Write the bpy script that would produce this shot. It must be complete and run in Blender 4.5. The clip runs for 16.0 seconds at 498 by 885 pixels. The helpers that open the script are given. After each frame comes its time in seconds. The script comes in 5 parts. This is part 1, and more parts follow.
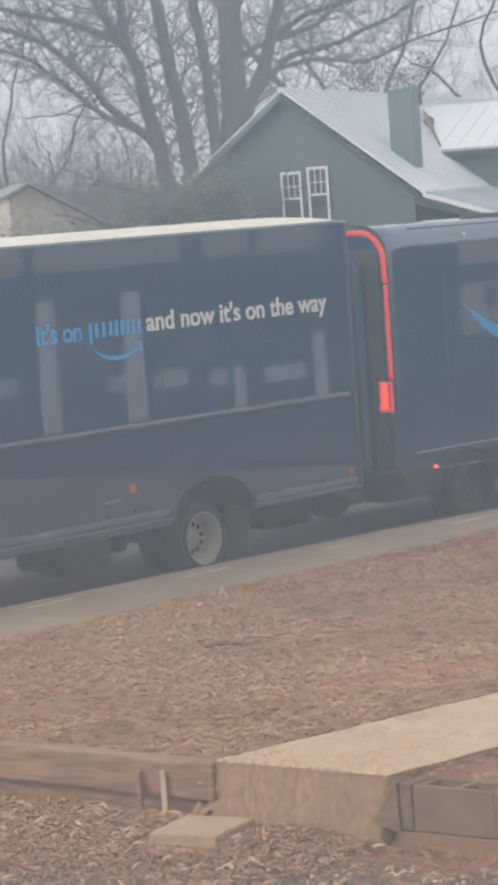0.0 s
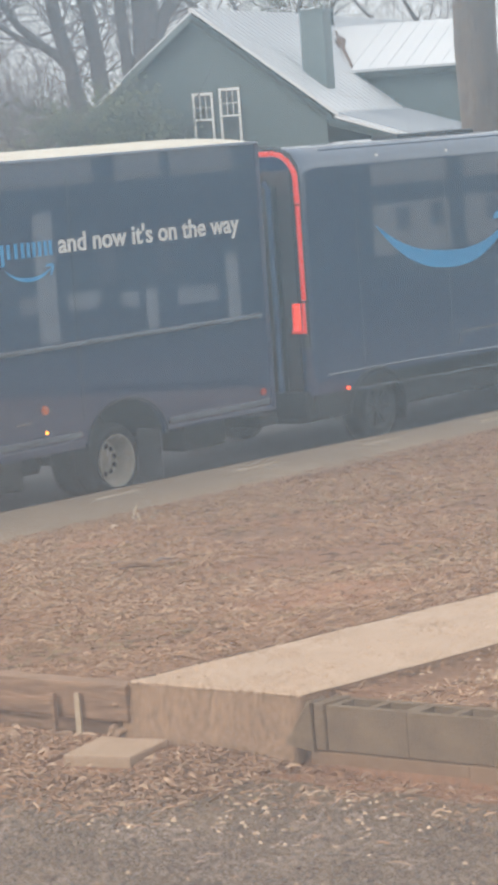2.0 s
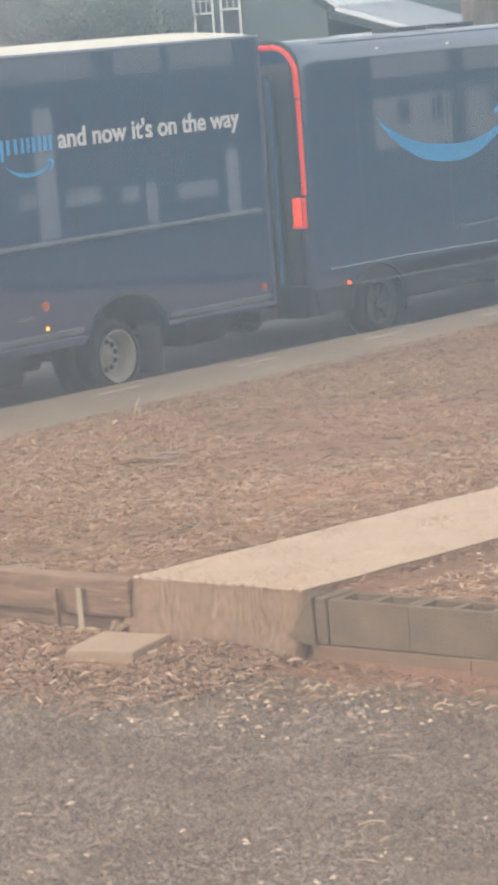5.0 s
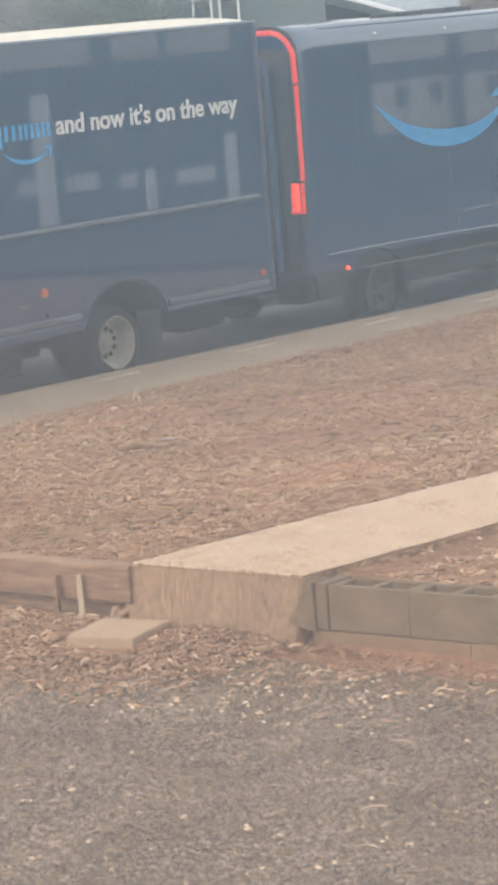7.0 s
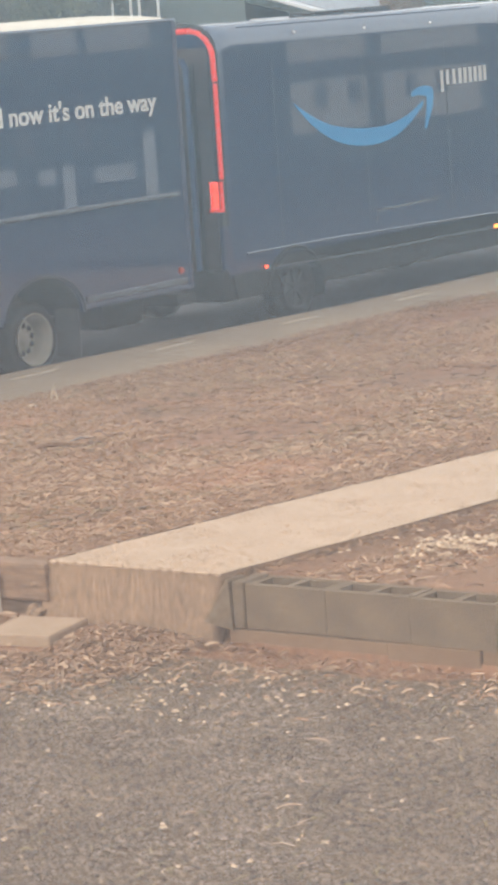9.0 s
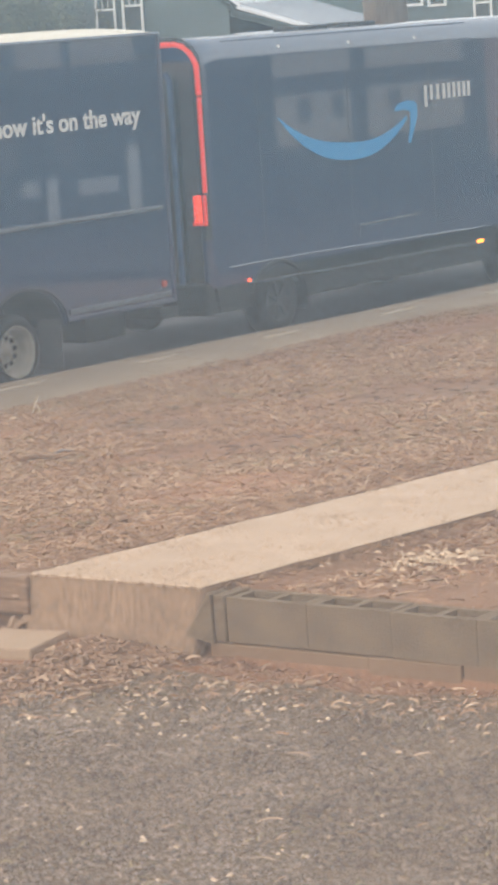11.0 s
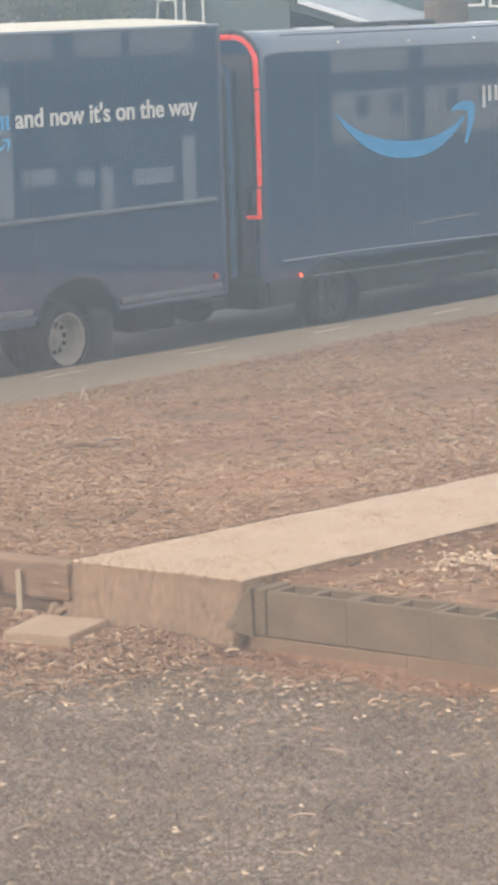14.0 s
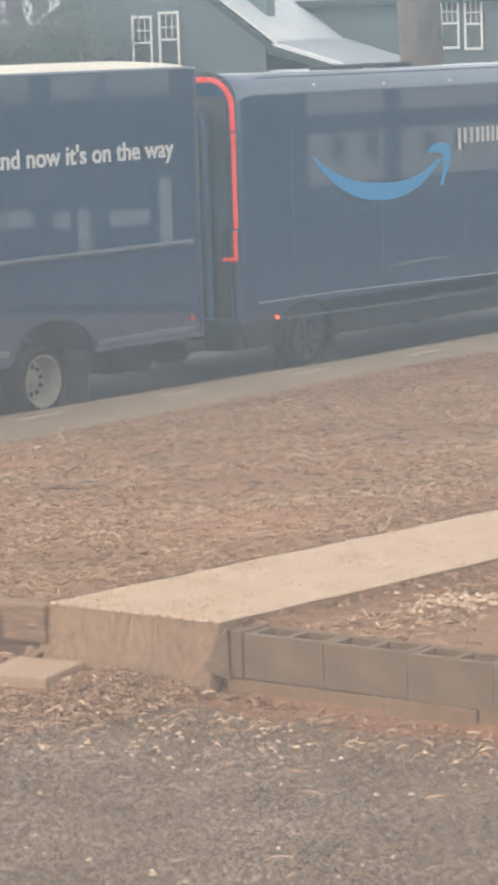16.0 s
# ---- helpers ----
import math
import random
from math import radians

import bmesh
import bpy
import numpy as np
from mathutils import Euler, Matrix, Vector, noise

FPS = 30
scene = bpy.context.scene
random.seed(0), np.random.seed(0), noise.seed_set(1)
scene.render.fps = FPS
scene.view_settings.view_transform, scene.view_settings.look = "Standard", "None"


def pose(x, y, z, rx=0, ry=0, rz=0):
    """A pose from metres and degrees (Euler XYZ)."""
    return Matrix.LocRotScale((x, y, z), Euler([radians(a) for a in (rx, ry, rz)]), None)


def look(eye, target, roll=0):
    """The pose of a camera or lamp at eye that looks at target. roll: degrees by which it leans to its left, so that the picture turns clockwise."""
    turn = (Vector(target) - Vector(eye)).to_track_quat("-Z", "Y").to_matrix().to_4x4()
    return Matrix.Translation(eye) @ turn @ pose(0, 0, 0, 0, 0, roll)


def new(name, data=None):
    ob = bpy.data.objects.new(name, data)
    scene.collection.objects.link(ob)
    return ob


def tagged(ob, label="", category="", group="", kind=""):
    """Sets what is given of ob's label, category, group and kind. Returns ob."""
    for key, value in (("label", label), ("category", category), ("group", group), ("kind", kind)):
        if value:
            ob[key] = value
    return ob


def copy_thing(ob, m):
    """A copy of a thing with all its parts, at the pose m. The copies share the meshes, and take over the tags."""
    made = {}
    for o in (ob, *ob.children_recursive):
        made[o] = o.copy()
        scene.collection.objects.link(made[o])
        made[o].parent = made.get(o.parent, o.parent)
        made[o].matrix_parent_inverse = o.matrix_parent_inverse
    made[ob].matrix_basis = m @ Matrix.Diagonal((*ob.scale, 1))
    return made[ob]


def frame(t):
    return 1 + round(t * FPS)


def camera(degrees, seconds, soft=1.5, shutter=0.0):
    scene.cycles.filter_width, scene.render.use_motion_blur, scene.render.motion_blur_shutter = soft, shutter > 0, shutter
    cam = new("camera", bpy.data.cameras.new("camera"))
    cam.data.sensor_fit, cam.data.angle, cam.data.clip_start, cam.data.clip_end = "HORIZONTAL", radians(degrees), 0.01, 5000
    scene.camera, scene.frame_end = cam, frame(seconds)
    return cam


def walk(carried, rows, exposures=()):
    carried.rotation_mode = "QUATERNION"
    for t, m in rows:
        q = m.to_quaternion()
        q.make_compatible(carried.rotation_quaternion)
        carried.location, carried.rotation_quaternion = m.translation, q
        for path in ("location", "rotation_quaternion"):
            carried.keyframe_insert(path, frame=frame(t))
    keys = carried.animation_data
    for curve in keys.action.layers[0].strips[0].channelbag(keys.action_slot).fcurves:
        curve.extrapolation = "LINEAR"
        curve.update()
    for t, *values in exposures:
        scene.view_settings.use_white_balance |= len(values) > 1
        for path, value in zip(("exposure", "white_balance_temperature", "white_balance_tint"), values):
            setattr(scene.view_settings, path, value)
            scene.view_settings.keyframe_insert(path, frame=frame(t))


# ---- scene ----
cam = camera(9.7, 16.0, soft=4.0)
EYE = (0.0, 0.0, 3.44)
ROWS = [
    (0.0, 85.329, 3.987, -50.325),
    (0.5, 84.952, 4.16, -50.691),
    (1.0, 84.477, 4.134, -51.777),
    (1.5, 84.058, 4.093, -51.994),
    (2.0, 83.684, 4.017, -52.041),
    (2.5, 83.33, 4.064, -51.984),
    (3.0, 82.958, 4.185, -51.969),
    (3.5, 82.582, 4.247, -51.98),
    (4.0, 82.212, 4.193, -52.011),
    (4.5, 81.856, 4.149, -52.031),
    (6.8, 81.299, 4.563, -52.064),
    (7.0, 81.356, 4.463, -52.091),
    (7.5, 81.131, 4.416, -52.635),
    (8.0, 81.047, 4.215, -53.394),
    (8.5, 80.919, 4.109, -53.545),
    (9.0, 81.21, 3.957, -53.646),
    (11.5, 81.47, 3.581, -53.923),
    (12.0, 81.385, 3.372, -50.746),
    (12.5, 81.129, 3.026, -50.562),
    (13.0, 81.326, 2.814, -51.013),
    (13.5, 81.078, 2.164, -52.35),
    (14.0, 81.397, 1.796, -52.765),
    (14.5, 81.569, 1.618, -52.861),
    (15.0, 81.491, 1.638, -52.99),
    (15.5, 81.799, 1.771, -53.122),
    (16.0, 82.199, 1.804, -53.23),
]
walk(cam, [(t, pose(*EYE, rx, ry, rz)) for t, rx, ry, rz in ROWS],
     exposures=[(0.0, -0.33, 6950, 11), (1.5, -0.18, 6900, 10), (3.0, -0.1, 7000, 10), (4.5, -0.05, 7000, 10), (9.0, 0.02, 7100, 10), (11.5, -0.04, 7050, 10), (13.0, 0.0, 7050, 10), (16.0, -0.03, 7150, 10)])

# ---- light ----
world = bpy.data.worlds.new("overcast_sky")
scene.world = world
world.use_nodes = True
wn, wl = world.node_tree.nodes, world.node_tree.links
sky = wn.new("ShaderNodeTexSky")
sky.sky_type = "NISHITA"
sky.sun_disc = False
sky.sun_elevation, sky.sun_rotation = radians(38), radians(297)
sky.air_density, sky.dust_density, sky.ozone_density = 1.0, 4.0, 1.0
pale = wn.new("ShaderNodeHueSaturation")
pale.inputs["Saturation"].default_value = 0.22
wl.new(sky.outputs[0], pale.inputs["Color"])
cloud = wn.new("ShaderNodeMix")
cloud.data_type = "RGBA"
cloud.inputs[0].default_value = 0.65
cloud.inputs[7].default_value = (5.4, 5.75, 6.2, 1)
wl.new(pale.outputs[0], cloud.inputs[6])
wl.new(cloud.outputs[2], wn["Background"].inputs[0])
wn["Background"].inputs[1].default_value = 0.265
sun = new("sun", bpy.data.lights.new("sun", "SUN"))
sun.data.energy, sun.data.angle, sun.data.color = 0.9, radians(40), (1.0, 0.96, 0.9)
sun.matrix_world = look((0, 0, 0), (0.7, -0.35, -0.62))


# ---- materials ----
def material(name, colour, rough=0.7, metal=0.0, second=None, scale=8.0, grain=120.0, bump=0.2, mix=0.5, coat=0.0, gloss=1.7, soft=0.5, emit=None, power=0.0, detail=0.35, stretch=(1, 1, 1), depth=0.01, spread=0.0):
    m = bpy.data.materials.new(name)
    m.use_nodes = True
    n, l = m.node_tree.nodes, m.node_tree.links
    b = n["Principled BSDF"]
    b.inputs["Roughness"].default_value, b.inputs["Metallic"].default_value = rough, metal
    b.inputs["Coat Weight"].default_value = coat
    b.inputs["Coat Roughness"].default_value, b.inputs["Coat IOR"].default_value = 0.012, gloss
    b.inputs["Specular IOR Level"].default_value = soft
    co = n.new("ShaderNodeTexCoord")
    mp = n.new("ShaderNodeMapping")
    mp.inputs["Scale"].default_value = stretch
    l.new(co.outputs["Object"], mp.inputs[0])
    big, small = n.new("ShaderNodeTexNoise"), n.new("ShaderNodeTexNoise")
    for t, s in ((big, scale), (small, grain)):
        t.inputs["Scale"].default_value, t.inputs["Detail"].default_value = s, 5
        l.new(mp.outputs[0], t.inputs["Vector"])
    ramp = n.new("ShaderNodeValToRGB")
    second = second or tuple(c * 0.6 for c in colour)
    ramp.color_ramp.elements[0].position, ramp.color_ramp.elements[1].position = 0.5 - mix / 2, 0.5 + mix / 2
    ramp.color_ramp.elements[0].color, ramp.color_ramp.elements[1].color = (*second, 1), (*colour, 1)
    l.new(big.outputs[0], ramp.inputs[0])
    fine = n.new("ShaderNodeMix")
    fine.data_type, fine.blend_type = "RGBA", "OVERLAY"
    fine.inputs[0].default_value = detail
    l.new(ramp.outputs[0], fine.inputs[6])
    l.new(small.outputs[0], fine.inputs[7])
    last = fine.outputs[2]
    if spread:
        geo, hue, mul = n.new("ShaderNodeNewGeometry"), n.new("ShaderNodeHueSaturation"), n.new("ShaderNodeMath")
        mul.operation = "MULTIPLY_ADD"
        mul.inputs[1].default_value, mul.inputs[2].default_value = spread, 1 - spread / 2
        l.new(geo.outputs["Random Per Island"], mul.inputs[0])
        l.new(mul.outputs[0], hue.inputs["Value"])
        l.new(last, hue.inputs["Color"])
        last = hue.outputs[0]
    l.new(last, b.inputs["Base Color"])
    if bump:
        bp = n.new("ShaderNodeBump")
        bp.inputs["Strength"].default_value, bp.inputs["Distance"].default_value = bump, depth
        l.new(small.outputs[0], bp.inputs["Height"])
        l.new(bp.outputs[0], b.inputs["Normal"])
    if emit:
        b.inputs["Emission Color"].default_value = (*emit, 1)
        b.inputs["Emission Strength"].default_value = power
    return m


NAVY = material("navy_van_paint", (0.012, 0.042, 0.115), 0.3, second=(0.01, 0.034, 0.092), scale=0.7, grain=60, bump=0.0, coat=1.0, gloss=2.2, soft=0.15)
NAVY_EV = material("blue_grey_van_paint", (0.014, 0.046, 0.12), 0.3, second=(0.011, 0.037, 0.098), scale=0.6, grain=50, bump=0.0, coat=1.0, gloss=2.2, soft=0.15)
BLACK = material("black_plastic", (0.012, 0.013, 0.015), 0.6, scale=3, grain=200, bump=0.1)
RUBBER = material("tyre_rubber", (0.015, 0.015, 0.016), 0.8, scale=9, grain=150, bump=0.2)
DARK = material("dark_underbody", (0.01, 0.011, 0.012), 0.8, scale=3, grain=60)
CREAM = material("cream_roof_skin", (0.8, 0.74, 0.62), 0.5, second=(0.68, 0.6, 0.48), scale=1.5, grain=40, bump=0.1)
# rail grey is lightened so the rails' highlight line sits in the colour
RAIL = material("highlight_grey_rail", (0.16, 0.18, 0.215), 0.35, second=(0.07, 0.08, 0.1), scale=2.5, grain=80, bump=0.1)
STEEL = material("painted_steel_wheel", (0.35, 0.305, 0.25), 0.45, second=(0.22, 0.2, 0.17), scale=9, grain=90, bump=0.15)
ALLOY = material("dark_wheel", (0.05, 0.052, 0.055), 0.4, scale=9, grain=90, metal=0.4)
WHITE_LETTER = material("white_lettering", (0.85, 0.84, 0.82), 0.4, second=(0.72, 0.7, 0.66), grain=60, bump=0)
BLUE_LETTER = material("blue_lettering", (0.03, 0.36, 0.75), 0.4, second=(0.025, 0.32, 0.69), grain=60, bump=0)
RED_LENS = material("red_reflector", (0.5, 0.05, 0.03), 0.3, grain=200, bump=0)
ORANGE_LENS = material("orange_reflector", (0.62, 0.15, 0.06), 0.3, grain=200, bump=0)
RED_GLOW = material("red_light_strip", (0.4, 0.02, 0.015), 0.3, bump=0, emit=(1.0, 0.06, 0.035), power=0.7)
RED_HOT = material("red_lamp_lit", (0.4, 0.02, 0.015), 0.3, bump=0, emit=(1.0, 0.06, 0.025), power=2.0)
AMBER_GLOW = material("amber_lamp_lit", (0.5, 0.15, 0.02), 0.3, bump=0, emit=(1.0, 0.3, 0.03), power=5.0)
RED_DOT = material("red_marker_lit", (0.5, 0.05, 0.02), 0.3, bump=0, emit=(1.0, 0.1, 0.03), power=3.0)
LENS_DARK = material("dark_lamp_housing", (0.02, 0.012, 0.012), 0.25, bump=0, coat=0.5)
SOIL = material("red_clay_and_thatch", (0.235, 0.134, 0.078), 0.95, second=(0.248, 0.12, 0.064), scale=0.55, grain=30, bump=0.6, depth=0.03, mix=0.35, detail=0.6)
THATCH = material("dead_grass", (0.407, 0.241, 0.144), 0.9, second=(0.301, 0.168, 0.095), scale=1.2, grain=20, bump=0, spread=0.75)
GREEN = material("winter_grass", (0.242, 0.205, 0.112), 0.9, second=(0.301, 0.218, 0.125), scale=1.2, grain=20, bump=0, spread=1.0)
LEAF = material("dry_leaf_litter", (0.417, 0.250, 0.155), 0.85, second=(0.281, 0.159, 0.093), scale=2, grain=30, bump=0, spread=0.75)
LEAF_DARK = material("dark_thatch_stems", (0.16, 0.095, 0.058), 0.9, second=(0.12, 0.07, 0.043), scale=2, grain=30, bump=0, spread=0.6)
GRAVEL = material("gravel_drive_bed", (0.202, 0.142, 0.093), 0.95, second=(0.146, 0.095, 0.058), scale=1.1, grain=55, bump=0.9, depth=0.02, detail=0.7)
PEBBLE = material("gravel_stones", (0.252, 0.19, 0.15), 0.85, second=(0.132, 0.093, 0.067), scale=2, grain=70, bump=0.2, spread=1.25)
WORN_GRAIN = material("worn_aggregate", (0.388, 0.273, 0.181), 0.9, second=(0.320, 0.218, 0.142), scale=3, grain=60, bump=0, spread=0.4)
PALE_GRAIN = material("pale_aggregate", (0.563, 0.403, 0.286), 0.9, second=(0.466, 0.328, 0.224), scale=3, grain=60, bump=0, spread=0.35)
RIB = material("grey_roof_rib", (0.44, 0.47, 0.51), 0.5, second=(0.36, 0.39, 0.43), scale=1, grain=9, bump=0)
PALE_STONE = material("pale_stones", (0.640, 0.482, 0.344), 0.85, second=(0.456, 0.319, 0.206), scale=3, grain=60, bump=0.2, spread=0.7)
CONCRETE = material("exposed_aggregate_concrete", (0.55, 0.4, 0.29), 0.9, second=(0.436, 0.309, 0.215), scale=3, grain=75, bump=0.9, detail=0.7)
# darker than the walk's top, with noise drawn out into upright streaks
CONCRETE_SIDE = material("streaked_concrete_face", (0.359, 0.232, 0.146), 0.9, second=(0.242, 0.150, 0.093), scale=9, grain=60, bump=0.9, stretch=(1, 1, 0.3), detail=0.8, mix=0.7)
BLOCK = material("grey_concrete_block", (0.202, 0.140, 0.086), 0.92, second=(0.141, 0.095, 0.058), scale=7, grain=70, bump=0.7, detail=0.8, mix=0.35)
BLOCK_LOW = material("clay_stained_block", (0.244, 0.149, 0.086), 0.92, second=(0.188, 0.108, 0.060), scale=4, grain=90, bump=0.5, detail=0.5)
TIMBER = material("weathered_timber", (0.291, 0.173, 0.107), 0.85, second=(0.194, 0.116, 0.071), scale=14, grain=60, bump=0.6, stretch=(1, 0.1, 1), detail=0.9, mix=0.3)
STAKE = material("pale_wood_stake", (0.72, 0.58, 0.42), 0.8, second=(0.38, 0.29, 0.2), scale=8, grain=60, bump=0.3, stretch=(1, 1, 0.1))
ASPHALT = material("road_asphalt", (0.07, 0.072, 0.075), 0.85, second=(0.05, 0.052, 0.056), scale=0.8, grain=90, bump=0.4, detail=0.5)
PAVING = material("grey_roadside_concrete", (0.37, 0.272, 0.185), 0.9, second=(0.27, 0.198, 0.135), scale=0.9, grain=60, bump=0.3, detail=0.45)
LINE = material("worn_pale_line", (0.66, 0.53, 0.38), 0.85, second=(0.48, 0.38, 0.27), scale=6, grain=60, bump=0.2)
SIDING = material("green_painted_siding", (0.165, 0.212, 0.22), 0.6, second=(0.138, 0.183, 0.186), scale=0.5, grain=12, bump=0.1)
METAL_ROOF = material("white_metal_roof", (0.8, 0.81, 0.83), 0.4, second=(0.68, 0.7, 0.73), scale=0.5, grain=9, bump=0.05)
WHITE_TRIM = material("white_trim_paint", (0.84, 0.84, 0.82), 0.55, second=(0.76, 0.76, 0.73), scale=3, grain=40, bump=0.1)
DARK_TRIM = material("dark_green_trim", (0.05, 0.075, 0.075), 0.6, scale=3, grain=30)
WINDOW = material("dull_window_glass", (0.11, 0.13, 0.13), 0.08, second=(0.06, 0.07, 0.07), scale=1.5, grain=3, bump=0)
WHITE_SIDING = material("white_siding", (0.62, 0.58, 0.5), 0.7, second=(0.5, 0.46, 0.4), scale=0.7, grain=15, bump=0.1)
GREY_ROOF = material("grey_shingle_roof", (0.38, 0.37, 0.36), 0.9, scale=1, grain=20)
BARK = material("grey_bark", (0.19, 0.18, 0.182), 0.95, second=(0.13, 0.122, 0.124), scale=3, grain=22, bump=0.8, depth=0.05, stretch=(1, 1, 0.25))
PALE_BARK = material("rough_brown_bark", (0.24, 0.2, 0.165), 0.95, second=(0.11, 0.09, 0.075), scale=9, grain=28, bump=1.0, depth=0.05, stretch=(1, 1, 0.2))
TWIG = material("winter_twigs", (0.27, 0.25, 0.255), 0.95, second=(0.18, 0.168, 0.172), scale=0.5, grain=9, bump=0)
EVERGREEN = material("evergreen_leaves", (0.17, 0.19, 0.135), 0.8, second=(0.1, 0.12, 0.085), scale=1.5, grain=9, bump=0, spread=0.9)
PAVER = material("worn_tan_paver", (0.446, 0.309, 0.211), 0.9, second=(0.349, 0.237, 0.155), scale=6, grain=80, bump=0.5, detail=0.5)
DUFF = material("lichen_on_rubble", (0.3, 0.235, 0.17), 0.95, second=(0.19, 0.14, 0.095), scale=16, grain=90, bump=0.8, detail=0.7)
RUST = material("rust_and_leaf_debris", (0.25, 0.18, 0.15), 0.95, second=(0.17, 0.12, 0.1), scale=6, grain=40, bump=0.4)
PLASTER = material("room_plaster", (0.35, 0.33, 0.3), 0.9, scale=1, grain=40)
BLUE_TRIM = material("blue_door_trim", (0.06, 0.125, 0.26), 0.4, scale=3, grain=50, bump=0)
FLAP = material("grey_mud_flap", (0.11, 0.115, 0.12), 0.7, scale=4, grain=60)
EV_REAR = material("satin_grey_door", (0.083, 0.07, 0.074), 0.55, scale=2, grain=60, bump=0)

# Translucent film paints haze over the view: bluish above, near neutral below.
HAZE_GLASS = bpy.data.materials.new("haze_tinted_window_glass")
HAZE_GLASS.use_nodes = True
dn, dl = HAZE_GLASS.node_tree.nodes, HAZE_GLASS.node_tree.links
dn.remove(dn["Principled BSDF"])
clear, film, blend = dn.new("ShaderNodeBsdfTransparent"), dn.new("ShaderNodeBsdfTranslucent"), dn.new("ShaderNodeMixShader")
place, height_of, haze_ramp, tint = dn.new("ShaderNodeTexCoord"), dn.new("ShaderNodeSeparateXYZ"), dn.new("ShaderNodeMapRange"), dn.new("ShaderNodeMix")
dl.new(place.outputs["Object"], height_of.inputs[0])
haze_ramp.inputs[1].default_value, haze_ramp.inputs[2].default_value = 3.27, 3.39
dl.new(height_of.outputs[2], haze_ramp.inputs[0])
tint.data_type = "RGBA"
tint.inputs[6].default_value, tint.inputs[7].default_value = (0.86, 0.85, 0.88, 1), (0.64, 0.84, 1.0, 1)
dl.new(haze_ramp.outputs[0], tint.inputs[0])
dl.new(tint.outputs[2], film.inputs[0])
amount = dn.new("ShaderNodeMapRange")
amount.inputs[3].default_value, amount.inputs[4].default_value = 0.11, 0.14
dl.new(haze_ramp.outputs[0], amount.inputs[0])
# extra painted haze towards the top, over trees and sky
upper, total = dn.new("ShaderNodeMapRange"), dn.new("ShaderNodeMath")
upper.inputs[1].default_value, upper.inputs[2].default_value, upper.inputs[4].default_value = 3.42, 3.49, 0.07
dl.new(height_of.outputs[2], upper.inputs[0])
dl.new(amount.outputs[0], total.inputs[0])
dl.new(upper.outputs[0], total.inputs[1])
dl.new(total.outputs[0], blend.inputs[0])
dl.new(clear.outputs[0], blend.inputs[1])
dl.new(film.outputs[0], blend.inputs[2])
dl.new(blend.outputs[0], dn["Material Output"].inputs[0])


# bare orange clay showing through the yard's soil
sn, sl = SOIL.node_tree.nodes, SOIL.node_tree.links
where, ragged, shown = sn.new("ShaderNodeTexCoord"), sn.new("ShaderNodeTexNoise"), None
ragged.inputs["Scale"].default_value, ragged.inputs["Detail"].default_value = 2.6, 6
sl.new(where.outputs["Object"], ragged.inputs["Vector"])
for spot in ((12.75, 9.75, 0.75, 0.6), (13.15, 9.75, 0.74, 0.65), (13.5, 10.1, 0.7, 0.6), (16.9, 15.03, 0.24, 0.6), (12.3, 10.0, 0.76, 0.4)):
    away, near_to = sn.new("ShaderNodeVectorMath"), sn.new("ShaderNodeMath")
    away.operation, near_to.operation = "DISTANCE", "MULTIPLY_ADD"
    away.inputs[1].default_value = spot[:3]
    near_to.inputs[1].default_value, near_to.inputs[2].default_value = -1 / spot[3], 1.0
    sl.new(where.outputs["Object"], away.inputs[0])
    sl.new(away.outputs["Value"], near_to.inputs[0])
    if shown:
        most = sn.new("ShaderNodeMath")
        most.operation = "MAXIMUM"
        sl.new(shown, most.inputs[0])
        sl.new(near_to.outputs[0], most.inputs[1])
        shown = most.outputs[0]
    else:
        shown = near_to.outputs[0]
edge_of, fade = sn.new("ShaderNodeMath"), sn.new("ShaderNodeMapRange")
edge_of.operation = "ADD"
sl.new(shown, edge_of.inputs[0])
sl.new(ragged.outputs[0], edge_of.inputs[1])
fade.inputs[1].default_value, fade.inputs[2].default_value = 0.6, 1.25
sl.new(edge_of.outputs[0], fade.inputs[0])
clay = sn.new("ShaderNodeMix")
clay.data_type = "RGBA"
clay.inputs[7].default_value = (0.33, 0.16, 0.088, 1)
soil_in = sn["Principled BSDF"].inputs["Base Color"]
sl.new(soil_in.links[0].from_socket, clay.inputs[6])
sl.new(fade.outputs[0], clay.inputs[0])
sl.new(clay.outputs[2], soil_in)


# ---- building helpers ----
def thing(name, x, y, z, label, category, group="", kind="", turn=0):
    ob = new(name)
    ob.empty_display_size = 0.2
    ob.matrix_world = pose(x, y, z, 0, 0, turn)
    return tagged(ob, label, category, group, kind)


def mesh(name, bm, mat, smooth=False):
    me = bpy.data.meshes.new(name)
    bm.normal_update()
    bm.to_mesh(me)
    bm.free()
    me.materials.append(mat)
    if smooth:
        for p in me.polygons:
            p.use_smooth = True
    return me


def part(name, bm, mat, parent, label="", smooth=False):
    """A bmesh in the parent's own space as one mesh under it."""
    ob = new(name, mesh(name, bm, mat, smooth))
    ob.parent = parent
    return tagged(ob, label)


def solo(name, bm, mat, label, category, kind="", group="", smooth=False):
    return tagged(new(name, mesh(name, bm, mat, smooth)), label, category, group, kind)


